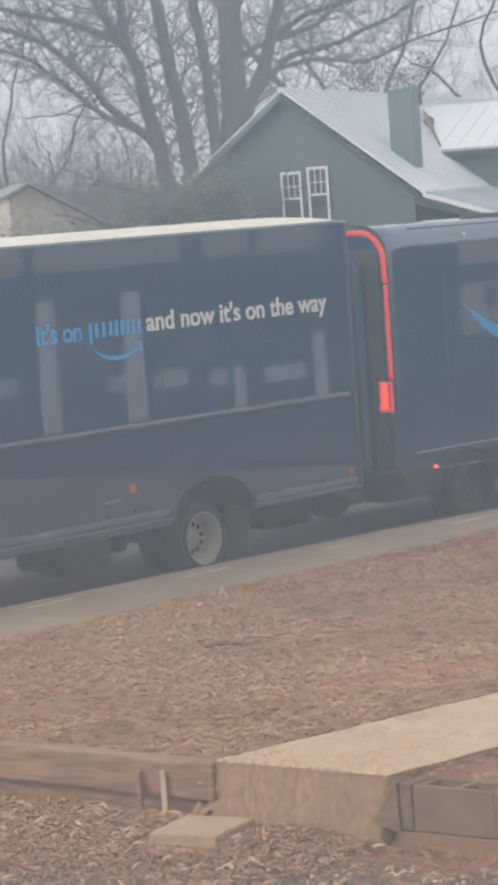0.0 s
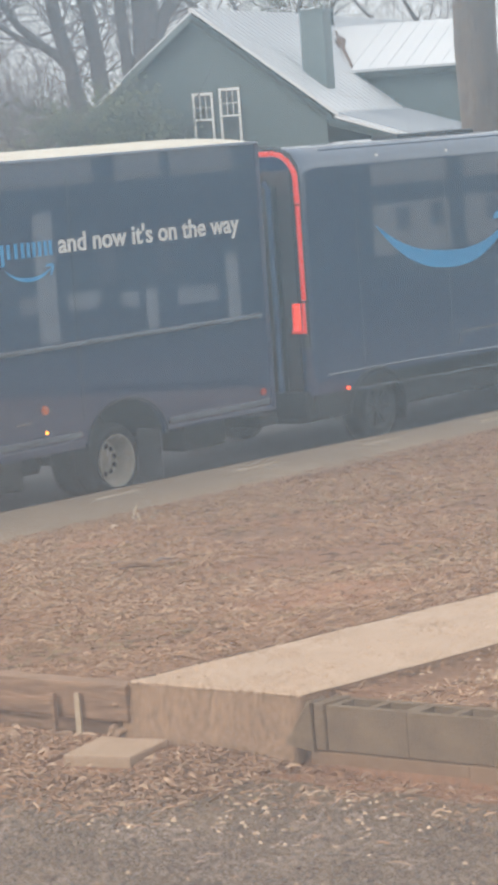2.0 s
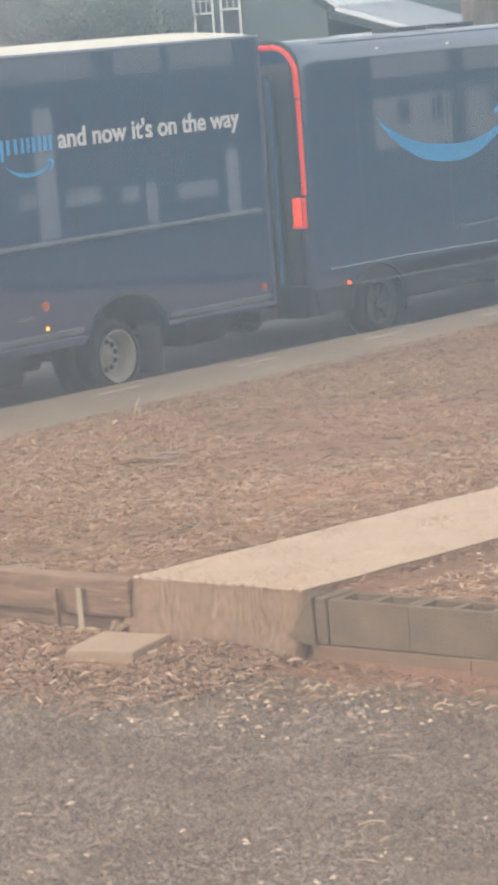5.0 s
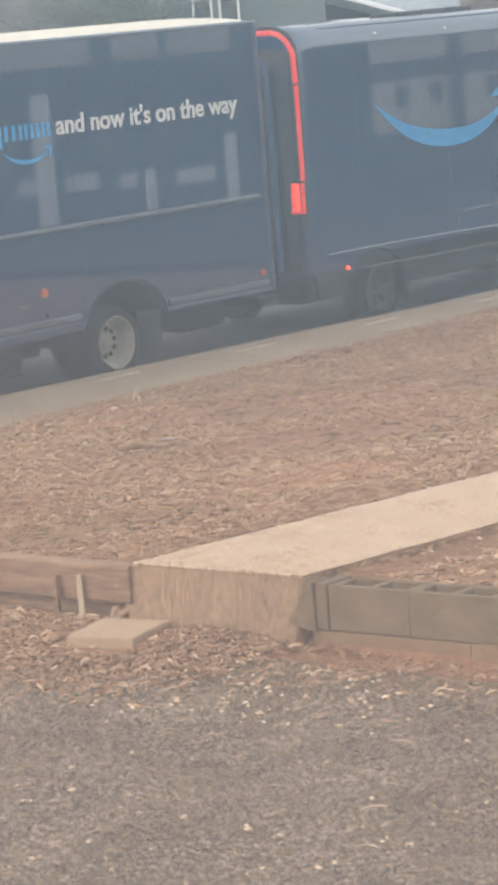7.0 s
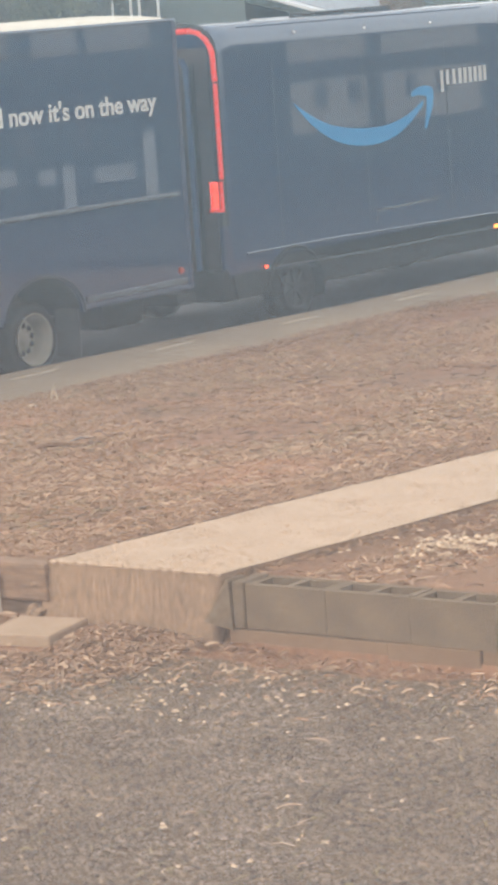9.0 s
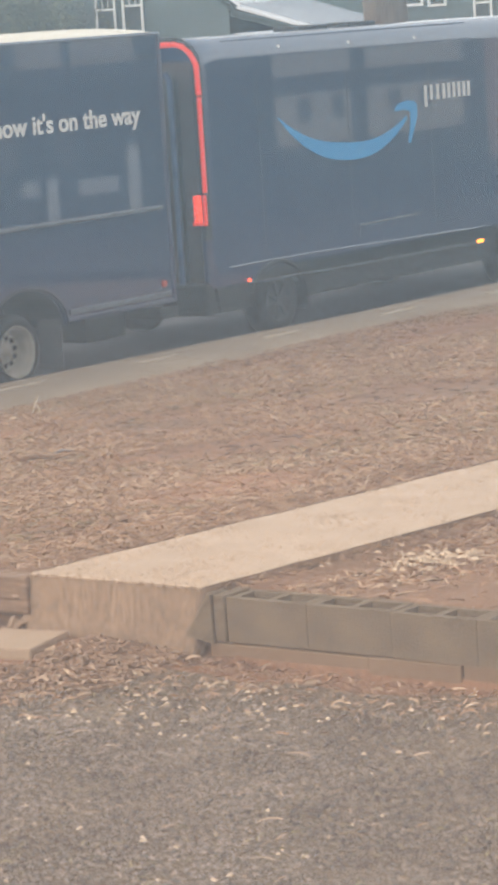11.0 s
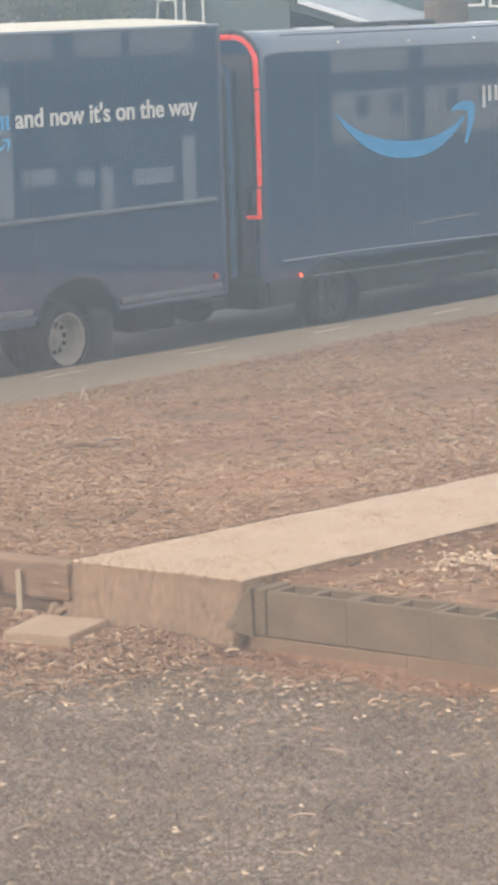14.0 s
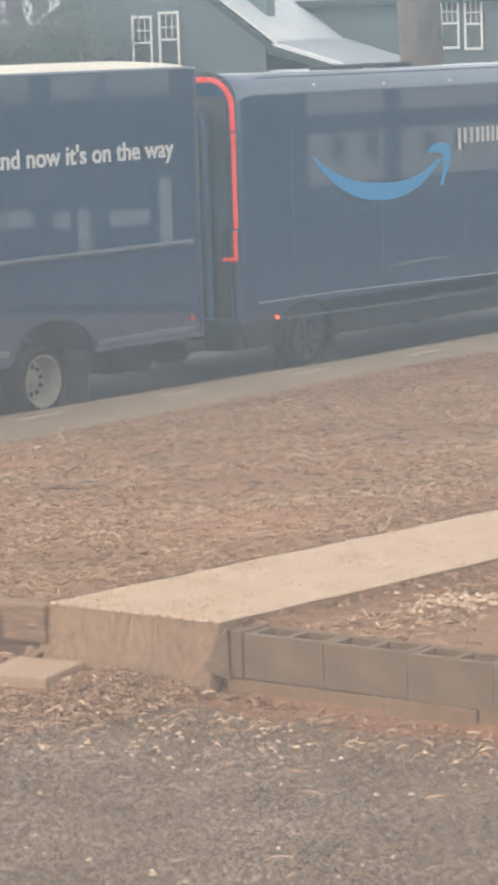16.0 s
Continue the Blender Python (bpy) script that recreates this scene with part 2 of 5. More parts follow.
def box(bm, x0, x1, y0, y1, z0, z1, bevel=0.0):
    made = bmesh.ops.create_cube(bm, size=1.0, matrix=Matrix.LocRotScale(((x0 + x1) / 2, (y0 + y1) / 2, (z0 + z1) / 2), None, (abs(x1 - x0), abs(y1 - y0), abs(z1 - z0))))
    if bevel:
        edges = list({e for v in made["verts"] for e in v.link_edges})
        bmesh.ops.bevel(bm, geom=edges, offset=bevel, segments=2, affect="EDGES", profile=0.6)
    return bm


def boxed(*a, **k):
    return box(bmesh.new(), *a, **k)


def prism(points, y0, y1, bm=None):
    """A flat outline of (x, z) points, drawn out from y0 to y1."""
    bm = bm or bmesh.new()
    a = [bm.verts.new((x, y0, z)) for x, z in points]
    b = [bm.verts.new((x, y1, z)) for x, z in points]
    bm.faces.new(a), bm.faces.new(b[::-1])
    for i in range(len(a)):
        j = (i + 1) % len(a)
        bm.faces.new((a[j], a[i], b[i], b[j]))
    bmesh.ops.recalc_face_normals(bm, faces=bm.faces)
    return bm


def lathe(profile, steps=32, bm=None, centre=(0, 0, 0)):
    """Rings of (radius, y) about the y axis."""
    bm = bm or bmesh.new()
    rings = []
    for r, y in profile:
        rings.append([bm.verts.new((centre[0] + r * math.cos(2 * math.pi * i / steps), centre[1] + y, centre[2] + r * math.sin(2 * math.pi * i / steps))) for i in range(steps)])
    for a, b in zip(rings, rings[1:]):
        for i in range(steps):
            j = (i + 1) % steps
            bm.faces.new((a[i], a[j], b[j], b[i]))
    bmesh.ops.recalc_face_normals(bm, faces=bm.faces)
    return bm


def disc(bm, x, y, z, r, thick, steps=16):
    """A round plate facing along y, with its front at y."""
    bmesh.ops.create_cone(bm, cap_ends=True, segments=steps, radius1=r, radius2=r * 0.92, depth=thick, matrix=Matrix.Translation((x, y + thick / 2, z)) @ Matrix.Rotation(radians(90), 4, "X"))
    return bm


def tube(points, radius, sides=8, bm=None):
    bm = bm or bmesh.new()
    rings = []
    for i, p in enumerate(points):
        p = Vector(p)
        d = (Vector(points[min(i + 1, len(points) - 1)]) - Vector(points[max(i - 1, 0)])).normalized()
        side = d.cross(Vector((0.3, 0.9, 0.2))).normalized()
        up = side.cross(d)
        r = radius if isinstance(radius, (int, float)) else radius[i]
        rings.append([bm.verts.new(p + r * (math.cos(2 * math.pi * k / sides) * side + math.sin(2 * math.pi * k / sides) * up)) for k in range(sides)])
    for a, b in zip(rings, rings[1:]):
        for k in range(sides):
            bm.faces.new((a[k], a[(k + 1) % sides], b[(k + 1) % sides], b[k]))
    bm.faces.new(rings[0][::-1]), bm.faces.new(rings[-1])
    bmesh.ops.recalc_face_normals(bm, faces=bm.faces)
    return bm


def word_mesh(words, bold):
    data = bpy.data.curves.new("word", "FONT")
    data.body, data.offset, data.extrude, data.size = words, bold, 0.004, 1.0
    ob = bpy.data.objects.new("word", data)
    scene.collection.objects.link(ob)
    bpy.context.view_layer.update()
    me = bpy.data.meshes.new_from_object(ob.evaluated_get(bpy.context.evaluated_depsgraph_get()))
    bpy.data.objects.remove(ob)
    xs = [v.co.x for v in me.vertices]
    return me, min(xs), max(xs)


def lettering(words, x0, x1, y, z, height, mat, parent, bold=0.018):
    """Words on a side that faces -y, from x0 to x1 with the base line at z, each word a part."""
    _, lo, hi = word_mesh(words, bold)
    k, so_far = (x1 - x0) / (hi - lo), ""
    for word in words.split(" "):
        so_far = (so_far + " " + word).strip()
        end = word_mesh(so_far, bold)[2]
        me, a, b = word_mesh(word, bold)
        me.transform(Matrix(((1, 0, 0, x0 + (end - lo) * k), (0, 0, -1, y), (0, 1, 0, z), (0, 0, 0, 1))) @ Matrix.Diagonal((k, height, 1, 1)) @ Matrix.Translation((-b, 0, 0)))
        me.materials.clear()
        me.materials.append(mat)
        ob = new("word", me)
        ob.parent = parent


# ---- ground ----
ROAD, KERB = -0.03, 0.12


def ease(v):
    v = min(max(v, 0), 1)
    return v * v * (3 - 2 * v)


def drive_height(x, y):
    return 0.652 + 0.012 * noise.noise((x * 2, y * 2, 9)) + 0.056 * ease((y - 7.2) / 1.0) * ease((x - 8.7) / 0.9)


def lawn_base(x):
    return max(0.972 - 0.036 * (x - 9.75), 0.3) if x > 9.75 else 0.58


def land(x, y):
    """The height of the ground sheet."""
    if y >= 17.0:
        return -0.32
    if y > 16.2:
        return 0.05
    if x <= 9.72:
        base = 0.58
    else:
        base = lawn_base(x)
    s = min(max((y - 8.6) / 7.6, 0), 1)
    if x <= 9.72:
        s = s if y > 11.4 else 0
    rough = 0.02 * noise.noise((x * 0.9, y * 0.9, 0)) + 0.012 * noise.noise((x * 3.1, y * 3.1, 4))
    if x <= 9.72 and y <= 11.4:
        rough *= 0.5
    if x <= 9.72 and y <= 11.4:
        return drive_height(x, y) - 0.06 + 0.067 * ease((x - 8.95 + 0.16 * (y - 8.5) + 0.35 * noise.noise((x * 1.3, y * 1.3, 7))) / 0.5) + rough * 0.6
    z = base * (1 - s) + 0.15 * s + rough * (1 - s * 0.7) * (1 if -10 < x < 60 else 0)
    if x > 9.72 and y < 7.42:
        if x < 9.95:
            return 0.7
        z -= 0.05
    if x > 9.72 and 7.2 < y < 8.8:
        z = min(z, 0.955 - 0.036 * (x - 9.75))
    return z


def lines(lo, hi, fine_lo, fine_hi, step):
    out, v, d = [], fine_lo, step
    while v > lo:
        d *= 1.5
        v -= d
        out.append(v)
    out = out[::-1]
    v = fine_lo
    while v < fine_hi:
        out.append(v)
        v += step
    d = step
    while v < hi:
        out.append(v)
        d *= 1.5
        v += d
    return out


gx = sorted(set([round(v, 3) for v in lines(-800, 900, 6, 27, 0.3) if not 9.5 < v < 10.0] + [9.6, 9.71, 9.74, 9.9, 9.965]))
gy = sorted(set([round(v, 3) for v in lines(-800, 900, 4, 16.1, 0.3)] + [16.19, 16.21, 16.99, 17.01]))
gv = [(x, y, land(x, y)) for x in gx for y in gy]
ny = len(gy)
gf = [(i * ny + j, (i + 1) * ny + j, (i + 1) * ny + j + 1, i * ny + j + 1) for i in range(len(gx) - 1) for j in range(ny - 1)]
gm = bpy.data.meshes.new("ground")
gm.from_pydata(gv, [], gf)
gm.materials.append(SOIL)
for p in gm.polygons:
    p.use_smooth = True
tagged(new("ground", gm), "sloping red clay yard with dead winter grass", "ground", kind="structure")

bm = boxed(-120, 160, 17.15, 25.5, ROAD - 0.2, ROAD)
solo("road", bm, ASPHALT, "dark grey asphalt road with two vans parked on it", "road", "structure")
kerb = thing("pavement", 20, 17, 0, "grey concrete roadside strip with a kerb", "pavement", kind="structure")
bm = bmesh.new()
edge_line = [(-120, 0.95), (-3, 0.87), (0, 0.76), (3, 0.62), (5, 0.47), (10, 0.4), (140, 0.2)]
near = [bm.verts.new((x, -0.75, KERB)) for x, y in edge_line]
far = [bm.verts.new((x, y, KERB)) for x, y in edge_line]
foot = [bm.verts.new((x, y + 0.02, -0.3)) for x, y in edge_line]
for i in range(len(edge_line) - 1):
    bm.faces.new((near[i], near[i + 1], far[i + 1], far[i]))
    bm.faces.new((far[i], far[i + 1], foot[i + 1], foot[i]))
part("kerb_strip", bm, PAVING, kerb)
for k in range(-2, 6):
    x, y = -0.32 + 1.9 * k, 0.42 - 0.13 * k
    part("line_dash", boxed(x, x + 0.63, y - 0.03, y + 0.02, KERB + 0.002, KERB + 0.006), LINE, kerb)

# gravel drive
bm = bmesh.new()
xs, ys = [v * 0.35 for v in range(-10, 28)] + [9.72], [v * 0.4 - 6 for v in range(0, 46)]
grid = [[bm.verts.new((x, y, drive_height(x, y) - 0.003)) for y in ys] for x in xs]
for a, b in zip(grid, grid[1:]):
    for j in range(len(ys) - 1):
        bm.faces.new((a[j], b[j], b[j + 1], a[j + 1]))
solo("gravel_drive", bm, GRAVEL, "grey gravel parking drive with leaf litter at its edge", "drive", "structure", smooth=True)



def scatter(name, label, category, mat, spots, shape):
    """Many small pieces as one mesh. shape(rng) gives points and faces."""
    rng = random.Random(name)
    v, f = [], []
    for x, y, z in spots:
        pts, faces = shape(rng)
        a = rng.uniform(0, 6.283)
        c, s = math.cos(a), math.sin(a)
        base = len(v)
        v += [(x + c * p[0] - s * p[1], y + s * p[0] + c * p[1], z + p[2]) for p in pts]
        f += [tuple(base + i for i in q) for q in faces]
    me = bpy.data.meshes.new(name)
    me.from_pydata(v, [], f)
    me.materials.append(mat)
    return tagged(new(name, me), label, category, kind="stuff")


def stone_shape(lo, hi):
    def make(rng):
        r = rng.uniform(lo, hi)
        a, b, c = r * rng.uniform(0.7, 1.3), r * rng.uniform(0.6, 1.0), r * rng.uniform(0.35, 0.7)
        pts = [(a, 0.2 * b, 0), (0.1 * a, b, 0.1 * c), (-a, -0.1 * b, 0), (0, -b, 0), (0.35 * a, 0.3 * b, c), (-0.4 * a, -0.2 * b, c * 0.9)]
        return pts, [(0, 1, 4), (1, 2, 5), (1, 5, 4), (2, 3, 5), (3, 0, 4), (3, 4, 5)]
    return make


def leaf_shape(lo, hi):
    def make(rng):
        n = rng.uniform(lo, hi)
        w, h = n * rng.uniform(0.2, 0.5), n * rng.uniform(0.05, 0.22)
        t = rng.uniform(-0.3, 0.3) * n
        return [(-n / 2, 0, 0.003), (0, w, h), (n / 2, t, 0.006), (0, -w, h * 0.6 + 0.003), (0, 0, h * 0.9 + 0.004)], [(0, 4, 1), (1, 4, 2), (2, 4, 3), (3, 4, 0)]
    return make


def curl_shape(lo, hi, lift=0.03, width=0.003):
    """A curled strip of dry grass or leaf that arches off the ground, its flat side turned at random."""
    def make(rng):
        n, w, h = rng.uniform(lo, hi), width * rng.uniform(0.6, 1.5), lift * rng.uniform(0.1, 1.2)
        bend, tilt, reach = rng.uniform(-1.6, 1.6), rng.uniform(-1.3, 1.3), rng.uniform(0.55, 1.0)
        x, y, pts = -n / 2, 0.0, []
        for i in range(5):
            a = bend * (i / 4 - 0.5)
            k = w * (1 - 0.5 * (i / 4) ** 2)
            z = 0.004 + h * math.sin(math.pi * reach * i / 4)
            dx, dy, dz = -math.sin(a) * math.cos(tilt) * k, math.cos(a) * math.cos(tilt) * k, math.sin(tilt) * k
            pts += [(x - dx, y - dy, z - dz), (x + dx, y + dy, z + dz)]
            x, y = x + math.cos(a) * n / 4, y + math.sin(a) * n / 4
        return pts, [(2 * i, 2 * i + 1, 2 * i + 3, 2 * i + 2) for i in range(4)]
    return make


def view_spots(n, seed, x0, x1, y0, y1, height, keep=lambda x, y, r: True):
    """Spots strewn over the strip of yard that lies before the window."""
    rng, out = random.Random(seed), []
    while len(out) < n:
        x, y = rng.uniform(x0, x1), rng.uniform(y0, y1)
        if 27 < math.degrees(math.atan2(y, x)) < 48 and keep(x, y, rng):
            out.append((x, y, height(x, y)))
    return out


bare = lambda x, y: ((x - y - 3.15) / 0.75) ** 2 + ((x + y - 22.9) / 1.2) ** 2 < 1 or ((x - y - 1.87) / 0.35) ** 2 + ((x + y - 31.9) / 0.5) ** 2 < 1
on_walk = lambda x, y: 7.56 < y < 8.48
patch = lambda x, y: noise.noise((x * 0.7, y * 0.9, 2.5))
scatter("dead_grass", "tangled dead winter grass over the clay yard", "grass", THATCH, view_spots(95000, 1, 9.8, 26, 7, 16.5, lambda x, y: land(x, y) if y < 16.2 else KERB, lambda x, y, r: not on_walk(x, y) and (not bare(x, y) or r.random() < 0.3) and patch(x, y) + r.uniform(-0.3, 0.3) > -0.12), curl_shape(0.03, 0.09, 0.016, 0.0026))
STRAW = material("pale_straw", (0.57, 0.4, 0.275), 0.9, second=(0.42, 0.28, 0.18), scale=2, grain=20, bump=0, spread=0.8)
scatter("straw_tufts", "pale curled straw lying on the yard", "grass", STRAW, view_spots(26000, 17, 9.85, 24, 6.8, 16.3, land, lambda x, y, r: not on_walk(x, y) and (not bare(x, y) or r.random() < 0.35) and patch(x, y) + r.uniform(-0.35, 0.35) > 0.0), curl_shape(0.035, 0.1, 0.028, 0.0026))
scatter("dark_thatch", "dark matted stems among the dead grass", "grass", LEAF_DARK, view_spots(5000, 18, 9.85, 24, 6.8, 16.3, land, lambda x, y, r: not on_walk(x, y) and not bare(x, y)), curl_shape(0.04, 0.12, 0.01, 0.004))
scatter("green_grass", "short green winter grass among dead grass", "grass", GREEN, view_spots(9000, 2, 10.5, 26, 8.6, 16.3, land, lambda x, y, r: patch(x + 30, y) + r.uniform(-0.2, 0.2) > 0.08 and not bare(x, y)), curl_shape(0.03, 0.09, 0.02, 0.0028))
scatter("lawn_leaves", "brown fallen leaves strewn over the yard", "leaves", LEAF, view_spots(2500, 3, 9.8, 24, 6.5, 16.2, land, lambda x, y, r: not on_walk(x, y) and not bare(x, y)), leaf_shape(0.02, 0.045))
scatter("leaf_litter", "brown leaf litter heaped along the timber edging", "leaves", LEAF, view_spots(18000, 4, 8.2, 9.72, 5.0, 11, lambda x, y: max(land(x, y), drive_height(x, y)), lambda x, y, r: x + r.gauss(0, 0.25) + 0.16 * (y - 8.5) > 9.05 and (y > 7.6 or r.random() < 0.1) and not (9.25 < x < 9.75 and 8.15 < y < 8.62)), curl_shape(0.022, 0.065, 0.014, 0.0036))
scatter("curled_leaves", "pale curled leaves among the leaf litter", "leaves", STRAW, view_spots(1100, 19, 8.3, 9.72, 5.0, 11, lambda x, y: max(land(x, y), drive_height(x, y)) + 0.004, lambda x, y, r: x + r.gauss(0, 0.3) + 0.16 * (y - 8.5) > 9.1 and (y > 7.6 or r.random() < 0.3) and not (9.25 < x < 9.75 and 8.15 < y < 8.62)), curl_shape(0.03, 0.07, 0.018, 0.005))
scatter("drive_gravel", "loose grey gravel on the parking drive", "gravel", PEBBLE, view_spots(37000, 5, 6.2, 9.6, 4, 9.5, drive_height, lambda x, y, r: x + r.gauss(0, 0.14) + 0.16 * (y - 8.5) < 8.98), stone_shape(0.005, 0.015))
scatter("pale_pebbles", "pale pebbles scattered on the drive", "gravel", PALE_STONE, view_spots(340, 6, 6.6, 9.6, 4, 9, lambda x, y: drive_height(x, y) + 0.012 * ease((x - 8.6) / 0.5), lambda x, y, r: r.random() < 0.07 or (8.6 < x < 9.5 and 6.4 < y < 7.9 and r.random() < 0.4)), stone_shape(0.006, 0.019))
scatter("drive_straw", "dead grass strands lying among the gravel", "grass", STRAW, view_spots(220, 26, 6.2, 9.6, 4, 9.5, drive_height, lambda x, y, r: patch(x * 2 + 11, y * 2) + r.uniform(-0.3, 0.3) > 0.1), curl_shape(0.03, 0.1, 0.012, 0.0025))
scatter("drive_moss", "dull green weeds and moss among the gravel", "grass", GREEN, view_spots(500, 27, 6.2, 9.3, 4, 9.5, drive_height, lambda x, y, r: patch(x * 1.6 + 50, y * 1.6) + r.uniform(-0.2, 0.2) > 0.15), curl_shape(0.015, 0.05, 0.016, 0.003))
scatter("bed_litter", "dry leaves and straw on the bare bed behind the blocks", "leaves", LEAF, view_spots(1500, 16, 9.95, 14, 5.3, 7.5, land), curl_shape(0.025, 0.07, 0.014, 0.004))
rng = random.Random(8)
pile = []
while len(pile) < 150:
    x, y = rng.gauss(10.9, 0.2), rng.gauss(7.14, 0.12)
    if y < 7.42 and x > 10.0:
        pile.append((x, y, land(x, y) + max(0, 0.03 - 0.2 * ((x - 11) ** 2 + (y - 7.1) ** 2))))
for k in range(110):
    x, y = rng.gauss(10.95, 0.4), min(rng.gauss(7.12, 0.2), 7.45)
    pile.append((x, y, land(x, y)))
scatter("stone_pile", "small heap of pale broken stones beside the walk", "stones", PALE_STONE, pile, stone_shape(0.008, 0.023))

# ---- walk, edging and block wall ----
bm = bmesh.new()
rng = random.Random(11)
walk_slab = thing("garden_walk", 9.75, 8.02, 0.98, "tan exposed-aggregate concrete walk with a rough cut end", "path")
nx, nyy = 60, 12
top = []
for i in range(nx + 1):
    x = 22.0 * (i / nx) ** 1.6
    row = []
    for j in range(nyy + 1):
        y = -0.485 + 0.97 * j / nyy
        edge = 0.012 * noise.noise((x * 3, j * 7.0, 1)) if j in (0, nyy) else 0
        row.append(bm.verts.new((x + (0.012 * noise.noise((y * 9, 3, 0)) if i == 0 else 0), y + edge, -0.036 * x + 0.006 * noise.noise((x * 4, y * 4, 2)))))
    top.append(row)
for a, b in zip(top, top[1:]):
    for j in range(nyy):
        bm.faces.new((a[j], b[j], b[j + 1], a[j + 1]))
part("walk_surface", bm, CONCRETE, walk_slab, smooth=True)
bm = bmesh.new()
rows_ = []
for k in range(7):
    u, z = k / 6, 0.001 - 0.31 * k / 6
    rows_.append([bm.verts.new((0.006 - 0.03 * u + 0.022 * noise.noise((j * 0.9, k * 1.1, 5)) * (0.3 + u), -0.495 + 0.99 * j / 16 + 0.06 * u * (j / 16) ** 8 + 0.05 * u * (1 - j / 16) ** 6, z + (0.006 * noise.noise((j * 1.7, 2, 8)) if k == 0 else 0))) for j in range(17)])
for a, b in zip(rows_, rows_[1:]):
    for j in range(16):
        bm.faces.new((a[j], a[j + 1], b[j + 1], b[j]))
for j in (0, 16):
    back = [bm.verts.new((12.0, rows_[k][j].co.y, rows_[k][j].co.z - 0.43)) for k in range(7)]
    for k in range(6):
        q = (rows_[k][j], rows_[k + 1][j], back[k + 1], back[k])
        bm.faces.new(q if j == 0 else q[::-1])
part("walk_end", bm, CONCRETE_SIDE, walk_slab, "rough streaked concrete end face", smooth=True)
grains = []
grain_rng = random.Random(14)
while len(grains) < 9000:
    x, y = 9.76 + 9.0 * grain_rng.random() ** 1.5, grain_rng.uniform(7.545, 8.5)
    grains.append((x, y, 0.979 - 0.036 * (x - 9.75)))
dark = scatter("aggregate", "", "", WORN_GRAIN, [g for i, g in enumerate(grains) if i % 8 == 0], stone_shape(0.005, 0.011))
dark.parent, dark.matrix_parent_inverse = walk_slab, walk_slab.matrix_world.inverted()
gr = scatter("aggregate", "", "", PALE_GRAIN, [g for i, g in enumerate(grains) if i % 8], stone_shape(0.004, 0.012))
gr.parent, gr.matrix_parent_inverse = walk_slab, walk_slab.matrix_world.inverted()
for k in range(46):
    y, r = -0.48 + 0.96 * (k + grain_rng.random()) / 46, grain_rng.uniform(0.006, 0.014)
    bm = bmesh.new()
    bmesh.ops.create_icosphere(bm, subdivisions=1, radius=r, matrix=Matrix.LocRotScale((0.004, y, -0.004), None, (0.7, 1.4, 0.6)))
    part("edge_chip", bm, PALE_GRAIN, walk_slab)


def hollow_block(name, x, y, z, length, label):
    """A concrete block lying along y with two open cores."""
    ob = thing(name, x, y, z, label, "concrete block", "blocks of the low wall")
    h, d, w = 0.195, 0.19, 0.032
    part("face_shell", boxed(0, w, 0.001, length - 0.001, 0, h, bevel=0.004), BLOCK, ob)
    part("back_shell", boxed(d - w, d, 0.001, length - 0.001, 0, h, bevel=0.004), BLOCK, ob)
    for c in (0.002, length / 2 - w / 2, length - 0.002 - w):
        part("web", boxed(w - 0.002, d - w + 0.002, c, c + w, 0, h - 0.004), BLOCK, ob)
    return ob


first = hollow_block("hollow_block", 9.745, 6.995, 0.752, 0.417, "grey hollow concrete block with two open cores")
for k, (y, dx) in enumerate(((6.575, 0.0), (6.155, -0.012), (5.74, -0.005), (5.325, 0.0), (4.91, 0.006), (4.495, 0.0))):
    copy_thing(first, pose(9.745 + dx, y, 0.752 - 0.002 * k, 0, 0, 0.6 * (-1) ** k))
half = thing("half_block", 9.745, 7.415, 0.75, "tilted broken half block against the walk's end", "concrete block", "blocks of the low wall")
part("shell", boxed(-0.012, 0.19, -0.002, 0.06, 0.0, 0.206, bevel=0.012), BLOCK, half)
bm = bmesh.new()
tri = [(-0.03, 0.052, -0.005), (-0.06, 0.178, 0.03), (-0.045, 0.165, 0.06), (-0.02, 0.082, 0.212), (-0.025, 0.066, 0.205)]
a = [bm.verts.new(p) for p in tri]
b = [bm.verts.new((p[0] + 0.12, p[1], p[2])) for p in tri]
bm.faces.new(a), bm.faces.new(b[::-1])
for i in range(5):
    bm.faces.new((a[(i + 1) % 5], a[i], b[i], b[(i + 1) % 5]))
bmesh.ops.recalc_face_normals(bm, faces=bm.faces)
part("broken_piece", bm, BLOCK, half)
base_row = thing("base_course", 9.735, 7.52, 0.62, "clay-stained footing course of concrete blocks", "block wall")
for k, (y0, y1) in enumerate(((-0.83, -0.02), (-1.285, -0.838), (-1.72, -1.292), (-2.15, -1.728), (-2.58, -2.158), (-3.0, -2.588))):
    part("footing_block", boxed(-0.01 * (k % 2), 0.2, y0, y1, -0.05, 0.126 + 0.003 * (k % 3), bevel=0.006), BLOCK_LOW, base_row)

edging = thing("timber_edging", 9.75, 9.9, 0.72, "weathered brown landscape timber set on edge", "edging")
